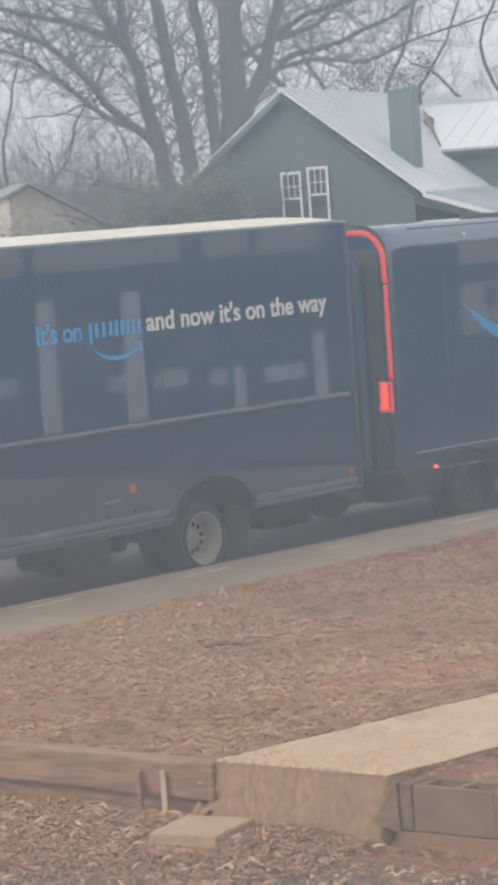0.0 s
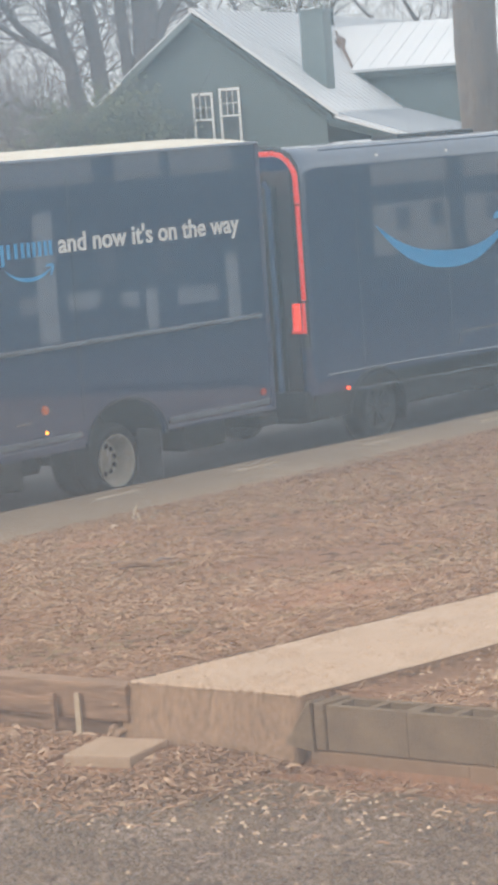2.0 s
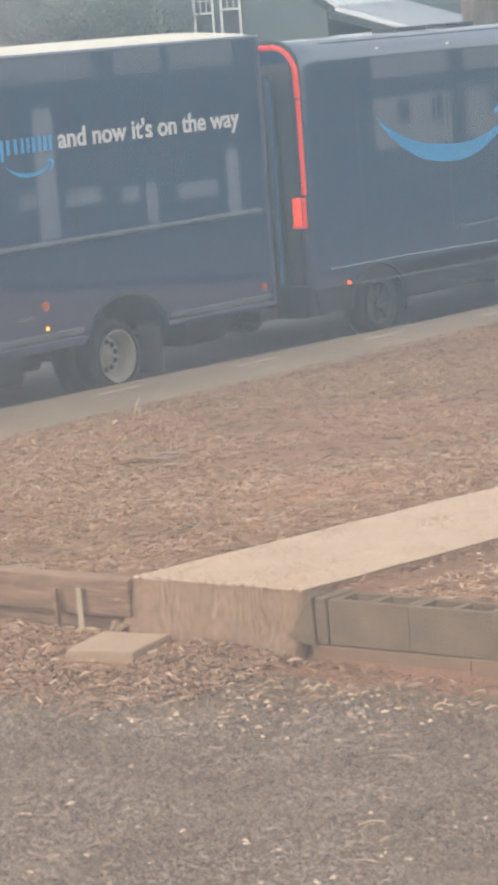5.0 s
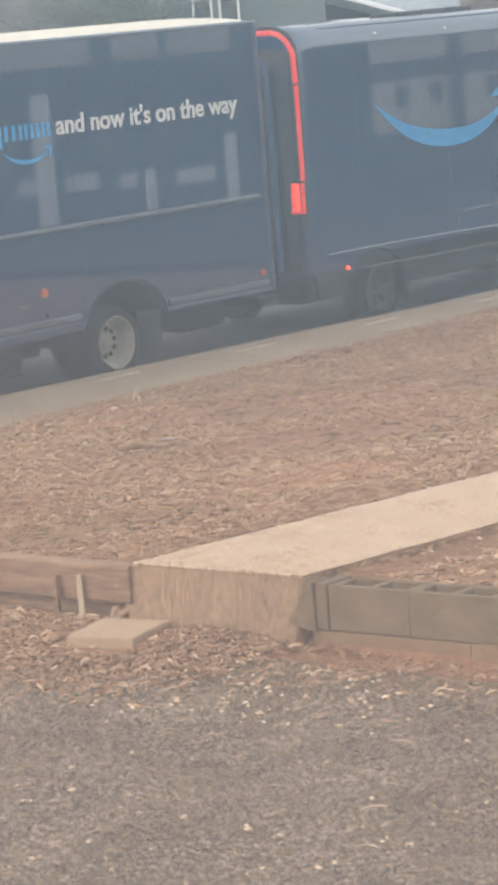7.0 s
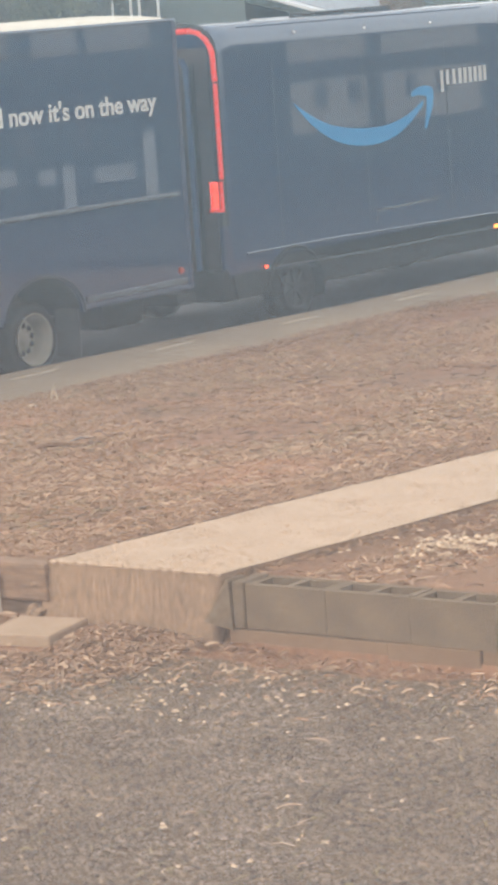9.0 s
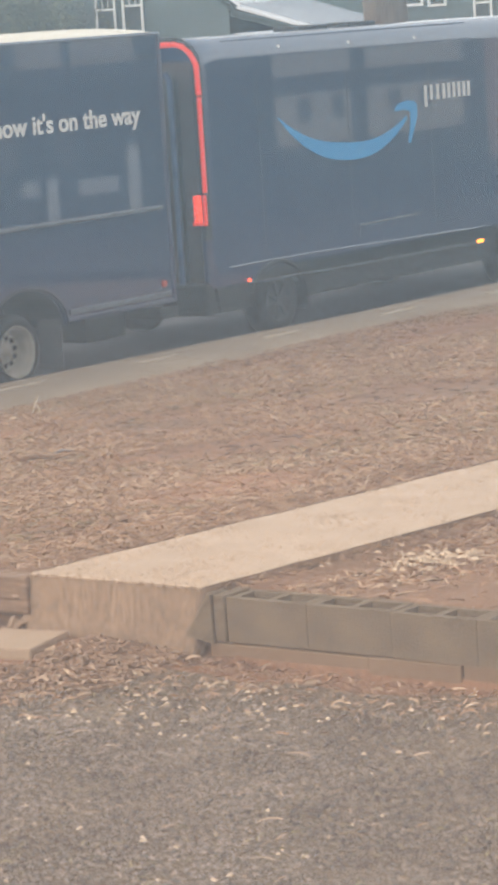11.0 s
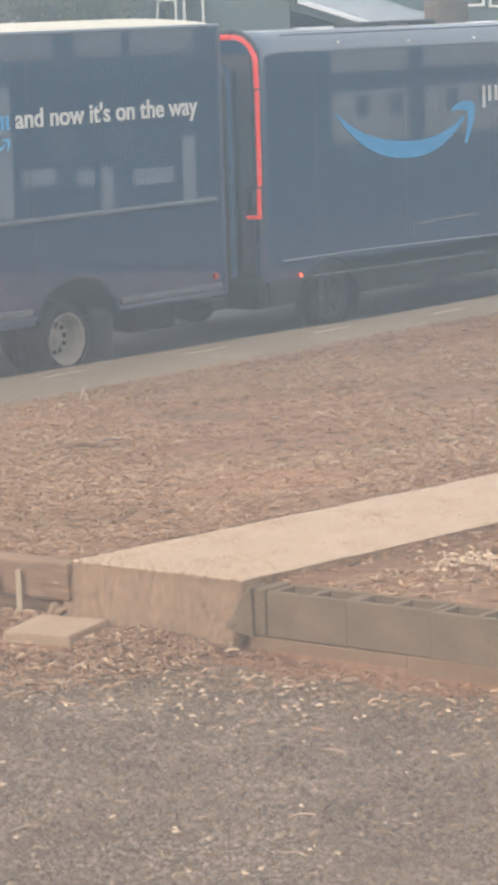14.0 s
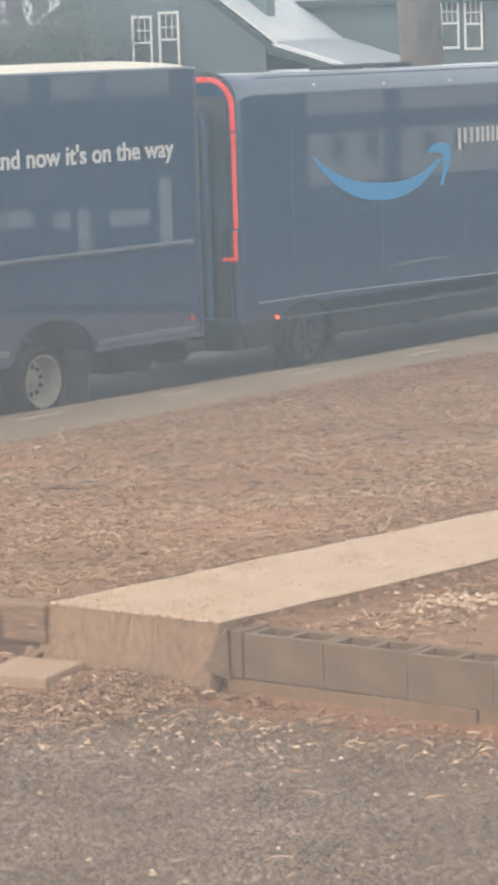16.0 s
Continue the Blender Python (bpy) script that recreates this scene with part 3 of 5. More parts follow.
for y0, y1, dx, h in ((-1.39, 0.55, -0.005, 0.245), (0.56, 2.6, -0.02, 0.232)):
    bm = boxed(dx - 0.02, dx + 0.09, y0, y1, 0.075, h, bevel=0.014)
    bmesh.ops.subdivide_edges(bm, edges=[e for e in bm.edges if abs(e.verts[0].co.y - e.verts[1].co.y) > 1], cuts=24)
    for v in bm.verts:
        v.co.x += 0.008 * noise.noise((v.co.y * 2.3, v.co.z * 9, 3))
        v.co.z += 0.009 * noise.noise((v.co.y * 1.7, 1, v.co.z * 4))
    part("timber", bm, TIMBER, edging)
part("base_board", boxed(0.03, 0.11, -1.3, 2.6, -0.08, 0.09, bevel=0.01), TIMBER, edging)
stake = thing("wood_stake", 9.69, 8.775, 0.66, "pale thin wooden stake leaning on the timber", "stake")
part("shaft", tube([(0, 0, 0), (0.006, 0.003, 0.12), (0.012, 0.01, 0.258)], [0.017, 0.017, 0.015], 4), STAKE, stake)
post = thing("short_post", 9.696, 8.925, 0.66, "grey short wooden post against the timber", "post")
part("shaft", boxed(-0.012, 0.012, -0.012, 0.012, 0, 0.25, bevel=0.004), TIMBER, post)
paver = thing("stepping_stone", 9.62, 8.46, 0.64, "tan square concrete stepping stone before the walk", "paver")
bm = boxed(-0.175, 0.175, -0.17, 0.17, 0.0, 0.075, bevel=0.014)
bmesh.ops.subdivide_edges(bm, edges=bm.edges[:], cuts=2)
for v in bm.verts:
    v.co += Vector((0.006 * noise.noise(v.co * 9), 0.006 * noise.noise(v.co * 11), 0.004 * noise.noise(v.co * 8)))
part("slab", bm, PAVER, paver)
paver.matrix_world = pose(9.49, 8.385, 0.674, 0, -1, 11)


def lump(name, x, y, z, size, flat, seed, mat, label, category):
    """A broken, uneven lump that lies on the ground."""
    bm = bmesh.new()
    bmesh.ops.create_icosphere(bm, subdivisions=3, radius=size)
    for v in bm.verts:
        v.co *= 1 + 0.5 * noise.noise(v.co / size * 1.3 + Vector((seed, 0, 0))) + 0.15 * noise.noise(v.co / size * 4)
        v.co.z = max(v.co.z * flat, -size * 0.3)
    ob = solo(name, bm, mat, label, category)
    ob.matrix_world = pose(x, y, z, 0, 0, seed * 40)
    return ob


lump("rubble_lump", 9.74, 8.59, 0.74, 0.05, 0.8, 3, CONCRETE_SIDE, "streaked broken concrete lump beside the walk", "rubble")
lump("rubble_lump", 9.735, 8.575, 0.87, 0.022, 0.6, 4, CONCRETE_SIDE, "pale chip of concrete stuck to the walk", "rubble")
lump("rubble_lump", 9.70, 8.68, 0.70, 0.035, 0.8, 5, DUFF, "small mossy lump of rubble on leaf litter", "rubble")
stick = thing("fallen_branch", 15.14, 12.97, land(15.14, 12.97) + 0.012, "weathered grey-brown broken branch on the dead grass", "branch", turn=-66)
part("stem", tube([(-0.2, 0, 0.01), (-0.08, 0.012, 0.028), (0.06, -0.004, 0.02), (0.2, 0.016, 0.034)], [0.02, 0.026, 0.022, 0.01], 7), TIMBER, stick)
part("side_twig", tube([(0.02, 0, 0.025), (0.1, 0.04, 0.055), (0.17, 0.05, 0.05)], [0.009, 0.007, 0.004], 5), TWIG, stick)
weed = thing("dry_weed", 18.3, 15.8, land(18.3, 15.8), "pale dry weed stalks at the lawn's edge", "weed")
for k, (dx, dy, h) in enumerate(((0.03, -0.05, 0.15), (-0.02, 0.03, 0.1), (0.05, -0.1, 0.07))):
    part("stalk", tube([(0.04 * k, -0.05 * k, 0), (0.04 * k + dx * 0.4, dy * 0.4 - 0.05 * k, h * 0.6), (0.04 * k + dx, dy - 0.05 * k, h)], [0.008, 0.006, 0.003], 5), STAKE, weed)
lump("white_pebble", 17.92, 15.67, land(17.92, 15.67) + 0.01, 0.035, 0.5, 6, PALE_STONE, "white pebble lying on the dead grass", "stone")
lump("white_pebble", 13.9, 10.13, land(13.9, 10.13) + 0.01, 0.014, 0.7, 7, PALE_STONE, "small white pebble on bare clay", "stone")

# ---- step van ----
VS = 17.98
step_van = thing("step_van", 20.8, VS, ROAD, "navy step van with white lettering and a cream roof", "van")


def V(x, z):
    return x - 20.8, z - ROAD


def arch(cx, half, top, base, steps=14):
    return [(cx + half * math.cos(math.pi * i / steps), base + (top - base) * math.sin(math.pi * i / steps)) for i in range(steps + 1)]


outline = [(23.12, 3.2), (23.12, 0.52), (21.42, 0.56)] + arch(20.86, 0.55, 0.89, 0.5) + [(20.28, 0.55), (17.15, 0.55)] + arch(16.62, 0.5, 0.85, 0.5) + [(16.1, 0.52), (15.0, 0.52), (14.85, 1.3), (15.3, 1.5), (15.85, 2.75), (16.05, 3.2)]
pts = [V(*p) for p in outline]
part("side_panel", prism(pts, 0, 0.03), NAVY, step_van)
part("far_side_panel", prism(pts, 2.3, 2.33), NAVY, step_van)
part("rear_wall", boxed(2.29, 2.315, 0.032, 2.298, 0.55, 3.22), NAVY, step_van)
part("cargo_floor", boxed(-5.4, 2.28, 0.032, 2.298, 0.62 + 0.32, 0.70 + 0.32), DARK, step_van)
part("front_wall", boxed(-5.93, -5.75, 0.032, 2.298, 0.55, 1.33, bevel=0.03), NAVY, step_van)
bm = bmesh.new()
q = [bm.verts.new(p) for p in ((-5.5, 0.035, 1.53), (-5.5, 2.295, 1.53), (-4.97, 2.295, 2.75), (-4.97, 0.035, 2.75))]
bm.faces.new(q)
bmesh.ops.solidify(bm, geom=bm.faces[:], thickness=0.02)
part("windshield", bm, WINDOW, step_van)
part("dash_panel", boxed(-5.8, -5.45, 0.035, 2.295, 1.3, 1.54), NAVY, step_van)
part("brow", boxed(-5.0, -4.7, 0.035, 2.295, 2.74, 3.22), NAVY, step_van)
bm = bmesh.new()
ring = []
for x in (-4.78, -4.7, 2.25, 2.325):
    lift = 0.0 if -4.75 < x < 2.3 else -0.015
    ring.append([bm.verts.new((x, -0.006 + 2.342 * k / 10, 3.232 + lift + 0.075 * math.sin(math.pi * k / 10) ** 0.7)) for k in range(11)])
for a, b in zip(ring, ring[1:]):
    for k in range(10):
        bm.faces.new((a[k], b[k], b[k + 1], a[k + 1]))
part("roof_skin", bm, CREAM, step_van, "cream fibreglass roof skin", smooth=True)
part("roof_edge", tube([(-4.7, -0.012, 3.22), (2.32, -0.012, 3.22)], 0.018), NAVY, step_van)
part("corner_post", tube([(2.315, 0.0, 0.56), (2.315, 0.0, 3.22)], 0.028), NAVY, step_van)
part("belt_rail", tube([(-4.6, -0.008, 1.512), (2.2, -0.008, 1.512)], 0.024), RAIL, step_van)
part("belt_rail_lip", boxed(-4.6, 2.2, -0.008, 0.0, 1.46, 1.475), NAVY, step_van)
part("rear_rub_rail", boxed(0.66, 2.25, -0.025, 0.0, 0.615, 0.675, bevel=0.012), RAIL, step_van)
part("rear_skirt_lip", boxed(0.62, 2.32, -0.015, 0.0, 0.555, 0.59, bevel=0.006), NAVY, step_van)
part("front_rub_rail", boxed(-3.5, -0.6, -0.025, 0.0, 0.645, 0.705, bevel=0.012), RAIL, step_van)
part("front_skirt", boxed(-3.62, -0.56, -0.012, 0.0, 0.545, 0.62, bevel=0.006), NAVY, step_van)
part("rear_bumper", boxed(2.2, 2.5, 0.1, 2.23, 0.38, 0.5, bevel=0.02), BLACK, step_van)
for x in (-3.95, -0.55):
    part("panel_seam", boxed(x, x + 0.012, -0.004, 0.0, 0.8, 3.1), BLACK, step_van)
part("top_seam", boxed(-4.7, 2.3, -0.004, 0.0, 2.995, 3.003), BLACK, step_van)
for cx, half in ((0.06, 0.55), (-4.18, 0.5)):
    arch_pts = [(cx + (half + 0.03) * math.cos(math.pi * i / 16), -0.012, 0.53 + 0.41 * math.sin(math.pi * i / 16)) for i in range(17)]
    part("arch_trim", tube(arch_pts, 0.011, 6), BLACK, step_van)
    bm = bmesh.new()
    inner, outer = [], []
    for i in range(17):
        x, z = cx + half * math.cos(math.pi * i / 16), 0.5 + 0.42 * math.sin(math.pi * i / 16)
        inner.append(bm.verts.new((x, 0.03, z)))
        outer.append(bm.verts.new((x, 0.75, z)))
    for i in range(16):
        bm.faces.new((inner[i], inner[i + 1], outer[i + 1], outer[i]))
    bm.faces.new(outer)
    part("wheel_well", bm, DARK, step_van)
part("chassis_rail", boxed(-5.0, 2.2, 0.7, 0.85, 0.42, 0.6), DARK, step_van)
part("chassis_rail", boxed(-5.0, 2.2, 1.5, 1.65, 0.42, 0.6), DARK, step_van)
part("axle", tube([(-0.02, 0.36, 0.355), (-0.02, 2.0, 0.355)], 0.07), DARK, step_van)
part("exhaust", tube([(-2.2, 0.35, 0.42), (-0.9, 0.35, 0.42)], 0.09), DARK, step_van)
part("battery_box", boxed(-1.9, -1.3, 0.12, 0.5, 0.25, 0.6, bevel=0.02), BLACK, step_van)
part("tow_hitch", boxed(1.5, 2.15, 0.5, 1.2, 0.22, 0.5, bevel=0.04), DARK, step_van)
part("mud_flap", boxed(0.6, 0.615, 0.06, 0.36, 0.1, 0.62), FLAP, step_van)
part("side_marker", disc(bmesh.new(), 19.722 - 20.8, -0.02, 0.954, 0.045, 0.02), ORANGE_LENS, step_van, "round orange reflector")
BLINK_AT = (19.73 - 20.8, 0.004, 0.747)
blinker = part("turn_marker", disc(bmesh.new(), 0, -0.014, 0, 0.021, 0.012, 12), LENS_DARK, step_van)
blinker.location = BLINK_AT
blink_face = part("lit_face", disc(bmesh.new(), 0, 0.004, 0, 0.017, 0.008, 12), AMBER_GLOW, step_van, "small blinking amber lamp")
blink_face.location = BLINK_AT
part("rear_marker", disc(bmesh.new(), 22.96 - 20.8, -0.02, 0.75, 0.036, 0.02), RED_LENS, step_van, "small round red reflector")
part("side_latch", tube([(-1.48, -0.008, 0.862), (-1.3, -0.008, 0.862), (-1.25, -0.008, 0.885)], 0.009, 6), RAIL, step_van)


def rear_wheel(parent, x, y, z):
    w = part("wheel", lathe([(0.25, 0.0), (0.285, -0.022), (0.325, -0.016), (0.35, 0.02), (0.355, 0.06), (0.355, 0.19), (0.33, 0.23), (0.2, 0.24)], 44), RUBBER, parent, smooth=True)
    w.location = (x, y, z)
    part("rim", lathe([(0.24, -0.004), (0.252, -0.02), (0.25, -0.028), (0.238, -0.026), (0.231, -0.004), (0.22, 0.006), (0.219, 0.028), (0.205, 0.036), (0.203, 0.07), (0.196, 0.08), (0.195, 0.115), (0.188, 0.135), (0.178, 0.142), (0.165, 0.132), (0.085, 0.124), (0.058, 0.12), (0.05, 0.1), (0.0, 0.096)], 44), STEEL, w, "cream painted steel rim", smooth=True)
    for k in range(10):
        a = 2 * math.pi * (k + 0.3) / 10
        part("hand_hole", disc(bmesh.new(), 0.13 * math.cos(a), 0.119, 0.13 * math.sin(a), 0.027, 0.012, 14), DARK, w)
    for k in range(8):
        a = 2 * math.pi * k / 8
        part("lug_nut", disc(bmesh.new(), 0.097 * math.cos(a), 0.106, 0.097 * math.sin(a), 0.009, 0.02, 6), STEEL, w)
    return w


rear_wheel(step_van, -0.02, 0.11, 0.35)
rear_wheel(step_van, -4.18, 0.06, 0.355)
for x, y in ((0.0, 2.22), (-4.18, 2.22), (-0.02, 0.5)):
    w = part("wheel", lathe([(0.0, -0.02), (0.27, -0.02), (0.36, -0.01), (0.385, 0.03), (0.385, 0.2), (0.35, 0.24), (0.0, 0.24)], 32), RUBBER, step_van, smooth=True)
    w.location = (x, y - 0.12, 0.375)


def X(x):
    return x - 20.8


lettering("It's on", X(18.62), X(19.2), -0.004, 2.318 + 0.03, 0.25, BLUE_LETTER, step_van)
lettering("and now it's on the way", X(20.08), X(22.76), -0.004, 2.335 + 0.03, 0.25, WHITE_LETTER, step_van)


def word_bars(x0, x1, z, tall, mat, parent, y=-0.006):
    """A word as plain upright bars of its size."""
    span = x1 - x0
    for u, low in ((0.03, -0.42), (0.15, 0), (0.29, 0), (0.42, 0), (0.53, 0), (0.64, 0), (0.75, 0), (0.86, 0), (0.96, 0)):
        part("word_bar", boxed(x0 + span * (u - 0.028), x0 + span * (u + 0.028), y, 0.0, z + low * tall, z + tall), mat, parent)



def swoosh(name, x0, z0, x1, z1, drop, thick, y, mat, parent):
    """A plain curved stroke from (x0, z0) to (x1, z1) with a bent tip of its own."""
    bm = bmesh.new()
    n, lo, hi = 28, [], []
    for i in range(n + 1):
        u = i / n
        x = x0 + (x1 - x0) * u
        mid = z0 + (z1 - z0) * u - drop * (1 - abs(2 * u - 1) ** 2.4)
        half = thick * (0.04 + 0.2 * u + (0.96 - 0.2 * u) * math.sin(math.pi * u) ** 0.8) / 2
        lo.append(bm.verts.new((x, y, mid - half)))
        hi.append(bm.verts.new((x, y, mid + half)))
    for i in range(n):
        bm.faces.new((lo[i], lo[i + 1], hi[i + 1], hi[i]))
    w = (x1 - x0) / 2.47
    tip = [bm.verts.new((x1 + dx * w, y, z1 + dz * w)) for dx, dz in (
        (-0.24, 0.08), (-0.22, 0.12), (-0.16, 0.155), (-0.06, 0.178), (0.05, 0.184), (0.16, 0.17), (0.22, 0.13),
        (0.222, 0.06), (0.205, -0.04), (0.05, -0.29), (0.01, -0.28), (0.07, -0.08), (0.08, 0.06), (-0.06, 0.09))]
    bm.faces.new([tip[k] for k in (0, 1, 2, 3, 4, 5, 6, 12, 13)])
    bm.faces.new([tip[k] for k in (12, 6, 7, 8, 9, 10, 11)])
    bmesh.ops.recalc_face_normals(bm, faces=bm.faces)
    bmesh.ops.solidify(bm, geom=bm.faces[:], thickness=0.003)
    return part(name, bm, mat, parent)


word_bars(X(19.30), X(20.0), 2.325 + 0.03, 0.135, BLUE_LETTER, step_van)
swoosh("curved_stroke", X(19.344), 2.257, X(19.944), 2.236, 0.093, 0.038, -0.006, BLUE_LETTER, step_van)

# ---- electric van ----
EX, EY = 23.78, 17.98
ev = thing("delivery_van", EX, EY, ROAD, "dark blue-grey rounded delivery van with red light arch", "van")


def section(y_in, r, z0, z1, width=2.06, steps=8):
    """Half-round-topped cross section, near bottom corner first."""
    out = [(y_in, z0)]
    for i in range(steps + 1):
        a = math.pi / 2 * i / steps
        out.append((y_in + r - r * math.cos(a), z1 - r + r * math.sin(a)))
    for i in range(steps + 1):
        a = math.pi / 2 * i / steps
        out.append((width - y_in - r + r * math.sin(a), z1 - r + r * math.cos(a)))
    out.append((width - y_in, z0))
    return out


def loft(stations, cap_first=True, cap_last=True):
    bm = bmesh.new()
    rings = [[bm.verts.new((x, y, z)) for y, z in s] for x, s in stations]
    for a, b in zip(rings, rings[1:]):
        for k in range(len(a) - 1):
            bm.faces.new((a[k], b[k], b[k + 1], a[k + 1]))
    if cap_first:
        bm.faces.new(rings[0])
    if cap_last:
        bm.faces.new(rings[-1][::-1])
    bmesh.ops.recalc_face_normals(bm, faces=bm.faces)
    return bm


UP = 0.58
top_z = 3.135
body = [(0.0, section(0.07, 0.3, UP, top_z - 0.06)), (0.02, section(0.035, 0.32, UP, top_z - 0.03)), (0.06, section(0.008, 0.33, UP, top_z - 0.006)), (0.12, section(0.0, 0.27, UP, top_z)), (0.3, section(0.0, 0.24, UP, top_z)),
        (6.0, section(0.0, 0.24, UP, top_z - 0.01)), (6.35, section(0.0, 0.3, UP, top_z - 0.01)), (6.75, section(0.01, 0.36, UP, top_z - 0.08)), (7.15, section(0.04, 0.4, UP, 2.75)), (7.45, section(0.06, 0.4, UP, 2.2)), (7.75, section(0.1, 0.35, UP, 1.5)), (7.9, section(0.16, 0.25, UP, 1.2))]
part("body", loft(body), NAVY_EV, ev, smooth=False)
for p in ev.children[0].data.polygons:
    p.use_smooth = len(p.vertices) == 4 and abs(p.normal.x) < 0.9 and abs(p.normal.y) < 0.9995
pts = [(0.04, 0.6), (0.1, 0.36), (0.64, 0.36)] + [(1.12 - 0.47 * math.cos(math.pi * i / 12), 0.36 + 0.36 * math.sin(math.pi * i / 12)) for i in range(13)] + [(1.62, 0.36), (5.3, 0.36)] + [(5.87 - 0.47 * math.cos(math.pi * i / 12), 0.36 + 0.36 * math.sin(math.pi * i / 12)) for i in range(13)] + [(6.4, 0.36), (7.0, 0.4), (7.05, 0.6)]
bm = prism(pts, -0.014, 0.03)
part("sill_cladding", bm, BLACK, ev, "black lower body cladding")
part("far_sill", boxed(0.1, 7.0, 1.9, 2.04, 0.36, 0.6), BLACK, ev)
part("floor_pan", boxed(0.1, 7.0, 0.2, 1.86, 0.3, 0.5, bevel=0.04), DARK, ev)
for cx in (1.12, 5.87):
    part("wheel_arch", tube([(cx - 0.5 * math.cos(math.pi * i / 16), -0.016, 0.36 + 0.41 * math.sin(math.pi * i / 16)) for i in range(17)], 0.022, 6), BLACK, ev)
part("waist_crease", tube([(0.3, -0.004, 0.79), (1.8, -0.004, 0.785), (5.2, -0.004, 0.72)], 0.013, 6), NAVY_EV, ev)
part("lower_crease", tube([(0.6, -0.008, 0.605), (2.5, -0.008, 0.575), (5.2, -0.008, 0.56)], 0.01, 6), RAIL, ev)
part("roof_gutter", tube([(0.5, 0.1, top_z - 0.045), (5.2, 0.1, top_z - 0.055)], 0.012, 6), NAVY_EV, ev)
for x in (2.35, 3.3):
    part("roof_pod", boxed(x, x + 0.55, 0.4, 0.75, top_z - 0.01, top_z + 0.045, bevel=0.02), BLACK, ev)
for x in (0.95, 2.6, 4.25):
    part("panel_seam", boxed(x, x + 0.01, -0.003, 0.002, 0.85, top_z - 0.4), BLACK, ev)
part("rear_panel", boxed(-0.012, 0.0, 0.1, 1.95, 0.62, top_z - 0.22, bevel=0.01), EV_REAR, ev)
part("rear_door_seam", boxed(-0.022, -0.012, 0.28, 0.33, 0.62, 2.75), BLACK, ev)
part("rear_hinge_post", tube([(-0.03, 0.37, 0.62), (-0.03, 0.37, 2.72), (-0.03, 0.42, 2.8)], 0.03, 8), BLUE_TRIM, ev)
part("rear_bumper", boxed(-0.08, 0.3, 0.03, 2.03, 0.36, 0.66, bevel=0.05), BLACK, ev)
part("arch_recess", tube([(0.022, 0.05, 1.1), (0.022, 0.05, 2.8), (0.03, 0.075, 2.95), (0.03, 0.15, 3.05), (0.03, 0.25, 3.105), (0.03, 0.38, 3.125), (0.03, 1.7, 3.125)], 0.048, 8), BLACK, ev)
arch_line = [(0.0, 0.03, 1.585), (0.0, 0.03, 2.55)]
part("arch_light", tube(arch_line, 0.027, 8), RED_GLOW, ev, "glowing red light strip")
curve = [(-0.002, 0.03, 2.57), (-0.002, 0.034, 2.72)] + [(-0.002, 0.035 + 0.29 * (1 - math.cos(math.pi / 2 * i / 10)), 2.8 + 0.29 * math.sin(math.pi / 2 * i / 10)) for i in range(11)]
part("arch_light", tube(curve, 0.03, 8), RED_GLOW, ev, "glowing red light strip")
part("arch_light", tube([(-0.002, 0.345, 3.09), (-0.002, 1.7, 3.09)], 0.03, 8), RED_GLOW, ev, "glowing red light strip")
lamp = part("tail_lamp", boxed(-0.006, 0.05, 0.015, 0.21, 1.235, 1.58, bevel=0.012), LENS_DARK, ev, "dark red tail lamp housing")
part("lamp_strip", boxed(-0.028, -0.006, 0.01, 0.05, 1.25, 1.56, bevel=0.006), RED_GLOW, lamp)
part("lamp_foot", boxed(-0.028, -0.006, 0.05, 0.19, 1.25, 1.285, bevel=0.006), RED_GLOW, lamp)
DRUM_AT = (0.042, 0.122, 1.42)
bm = bmesh.new()
lit = bmesh.new()
for grow, a0, a1 in ((bm, 50, 310), (lit, -50, 50)):
    n = (a1 - a0) // 10
    lo = [grow.verts.new((-0.078 * math.cos(radians(a0 + 10 * i)), 0.078 * math.sin(radians(a0 + 10 * i)), -0.13)) for i in range(n + 1)]
    hi = [grow.verts.new((v.co.x, v.co.y, 0.135)) for v in lo]
    for i in range(n):
        grow.faces.new((lo[i], lo[i + 1], hi[i + 1], hi[i]))
    grow.faces.new(hi), grow.faces.new(lo[::-1])
drum = part("lamp_drum", bm, LENS_DARK, lamp)
drum.location = DRUM_AT
lit_face = part("lit_face", lit, RED_HOT, lamp, "bright red blinking lamp")
lit_face.location = DRUM_AT
part("lamp_rib", boxed(-0.043, -0.038, 0.135, 0.143, 1.3, 1.555), LENS_DARK, lamp)
part("side_marker", disc(bmesh.new(), 24.38 - EX, -0.03, 0.625, 0.018, 0.02), RED_DOT, ev, "small lit red marker")
part("front_lamp", boxed(28.86 - EX, 29.0 - EX, -0.02, 0.0, 0.55, 0.585, bevel=0.006), AMBER_GLOW, ev, "small lit amber lamp")


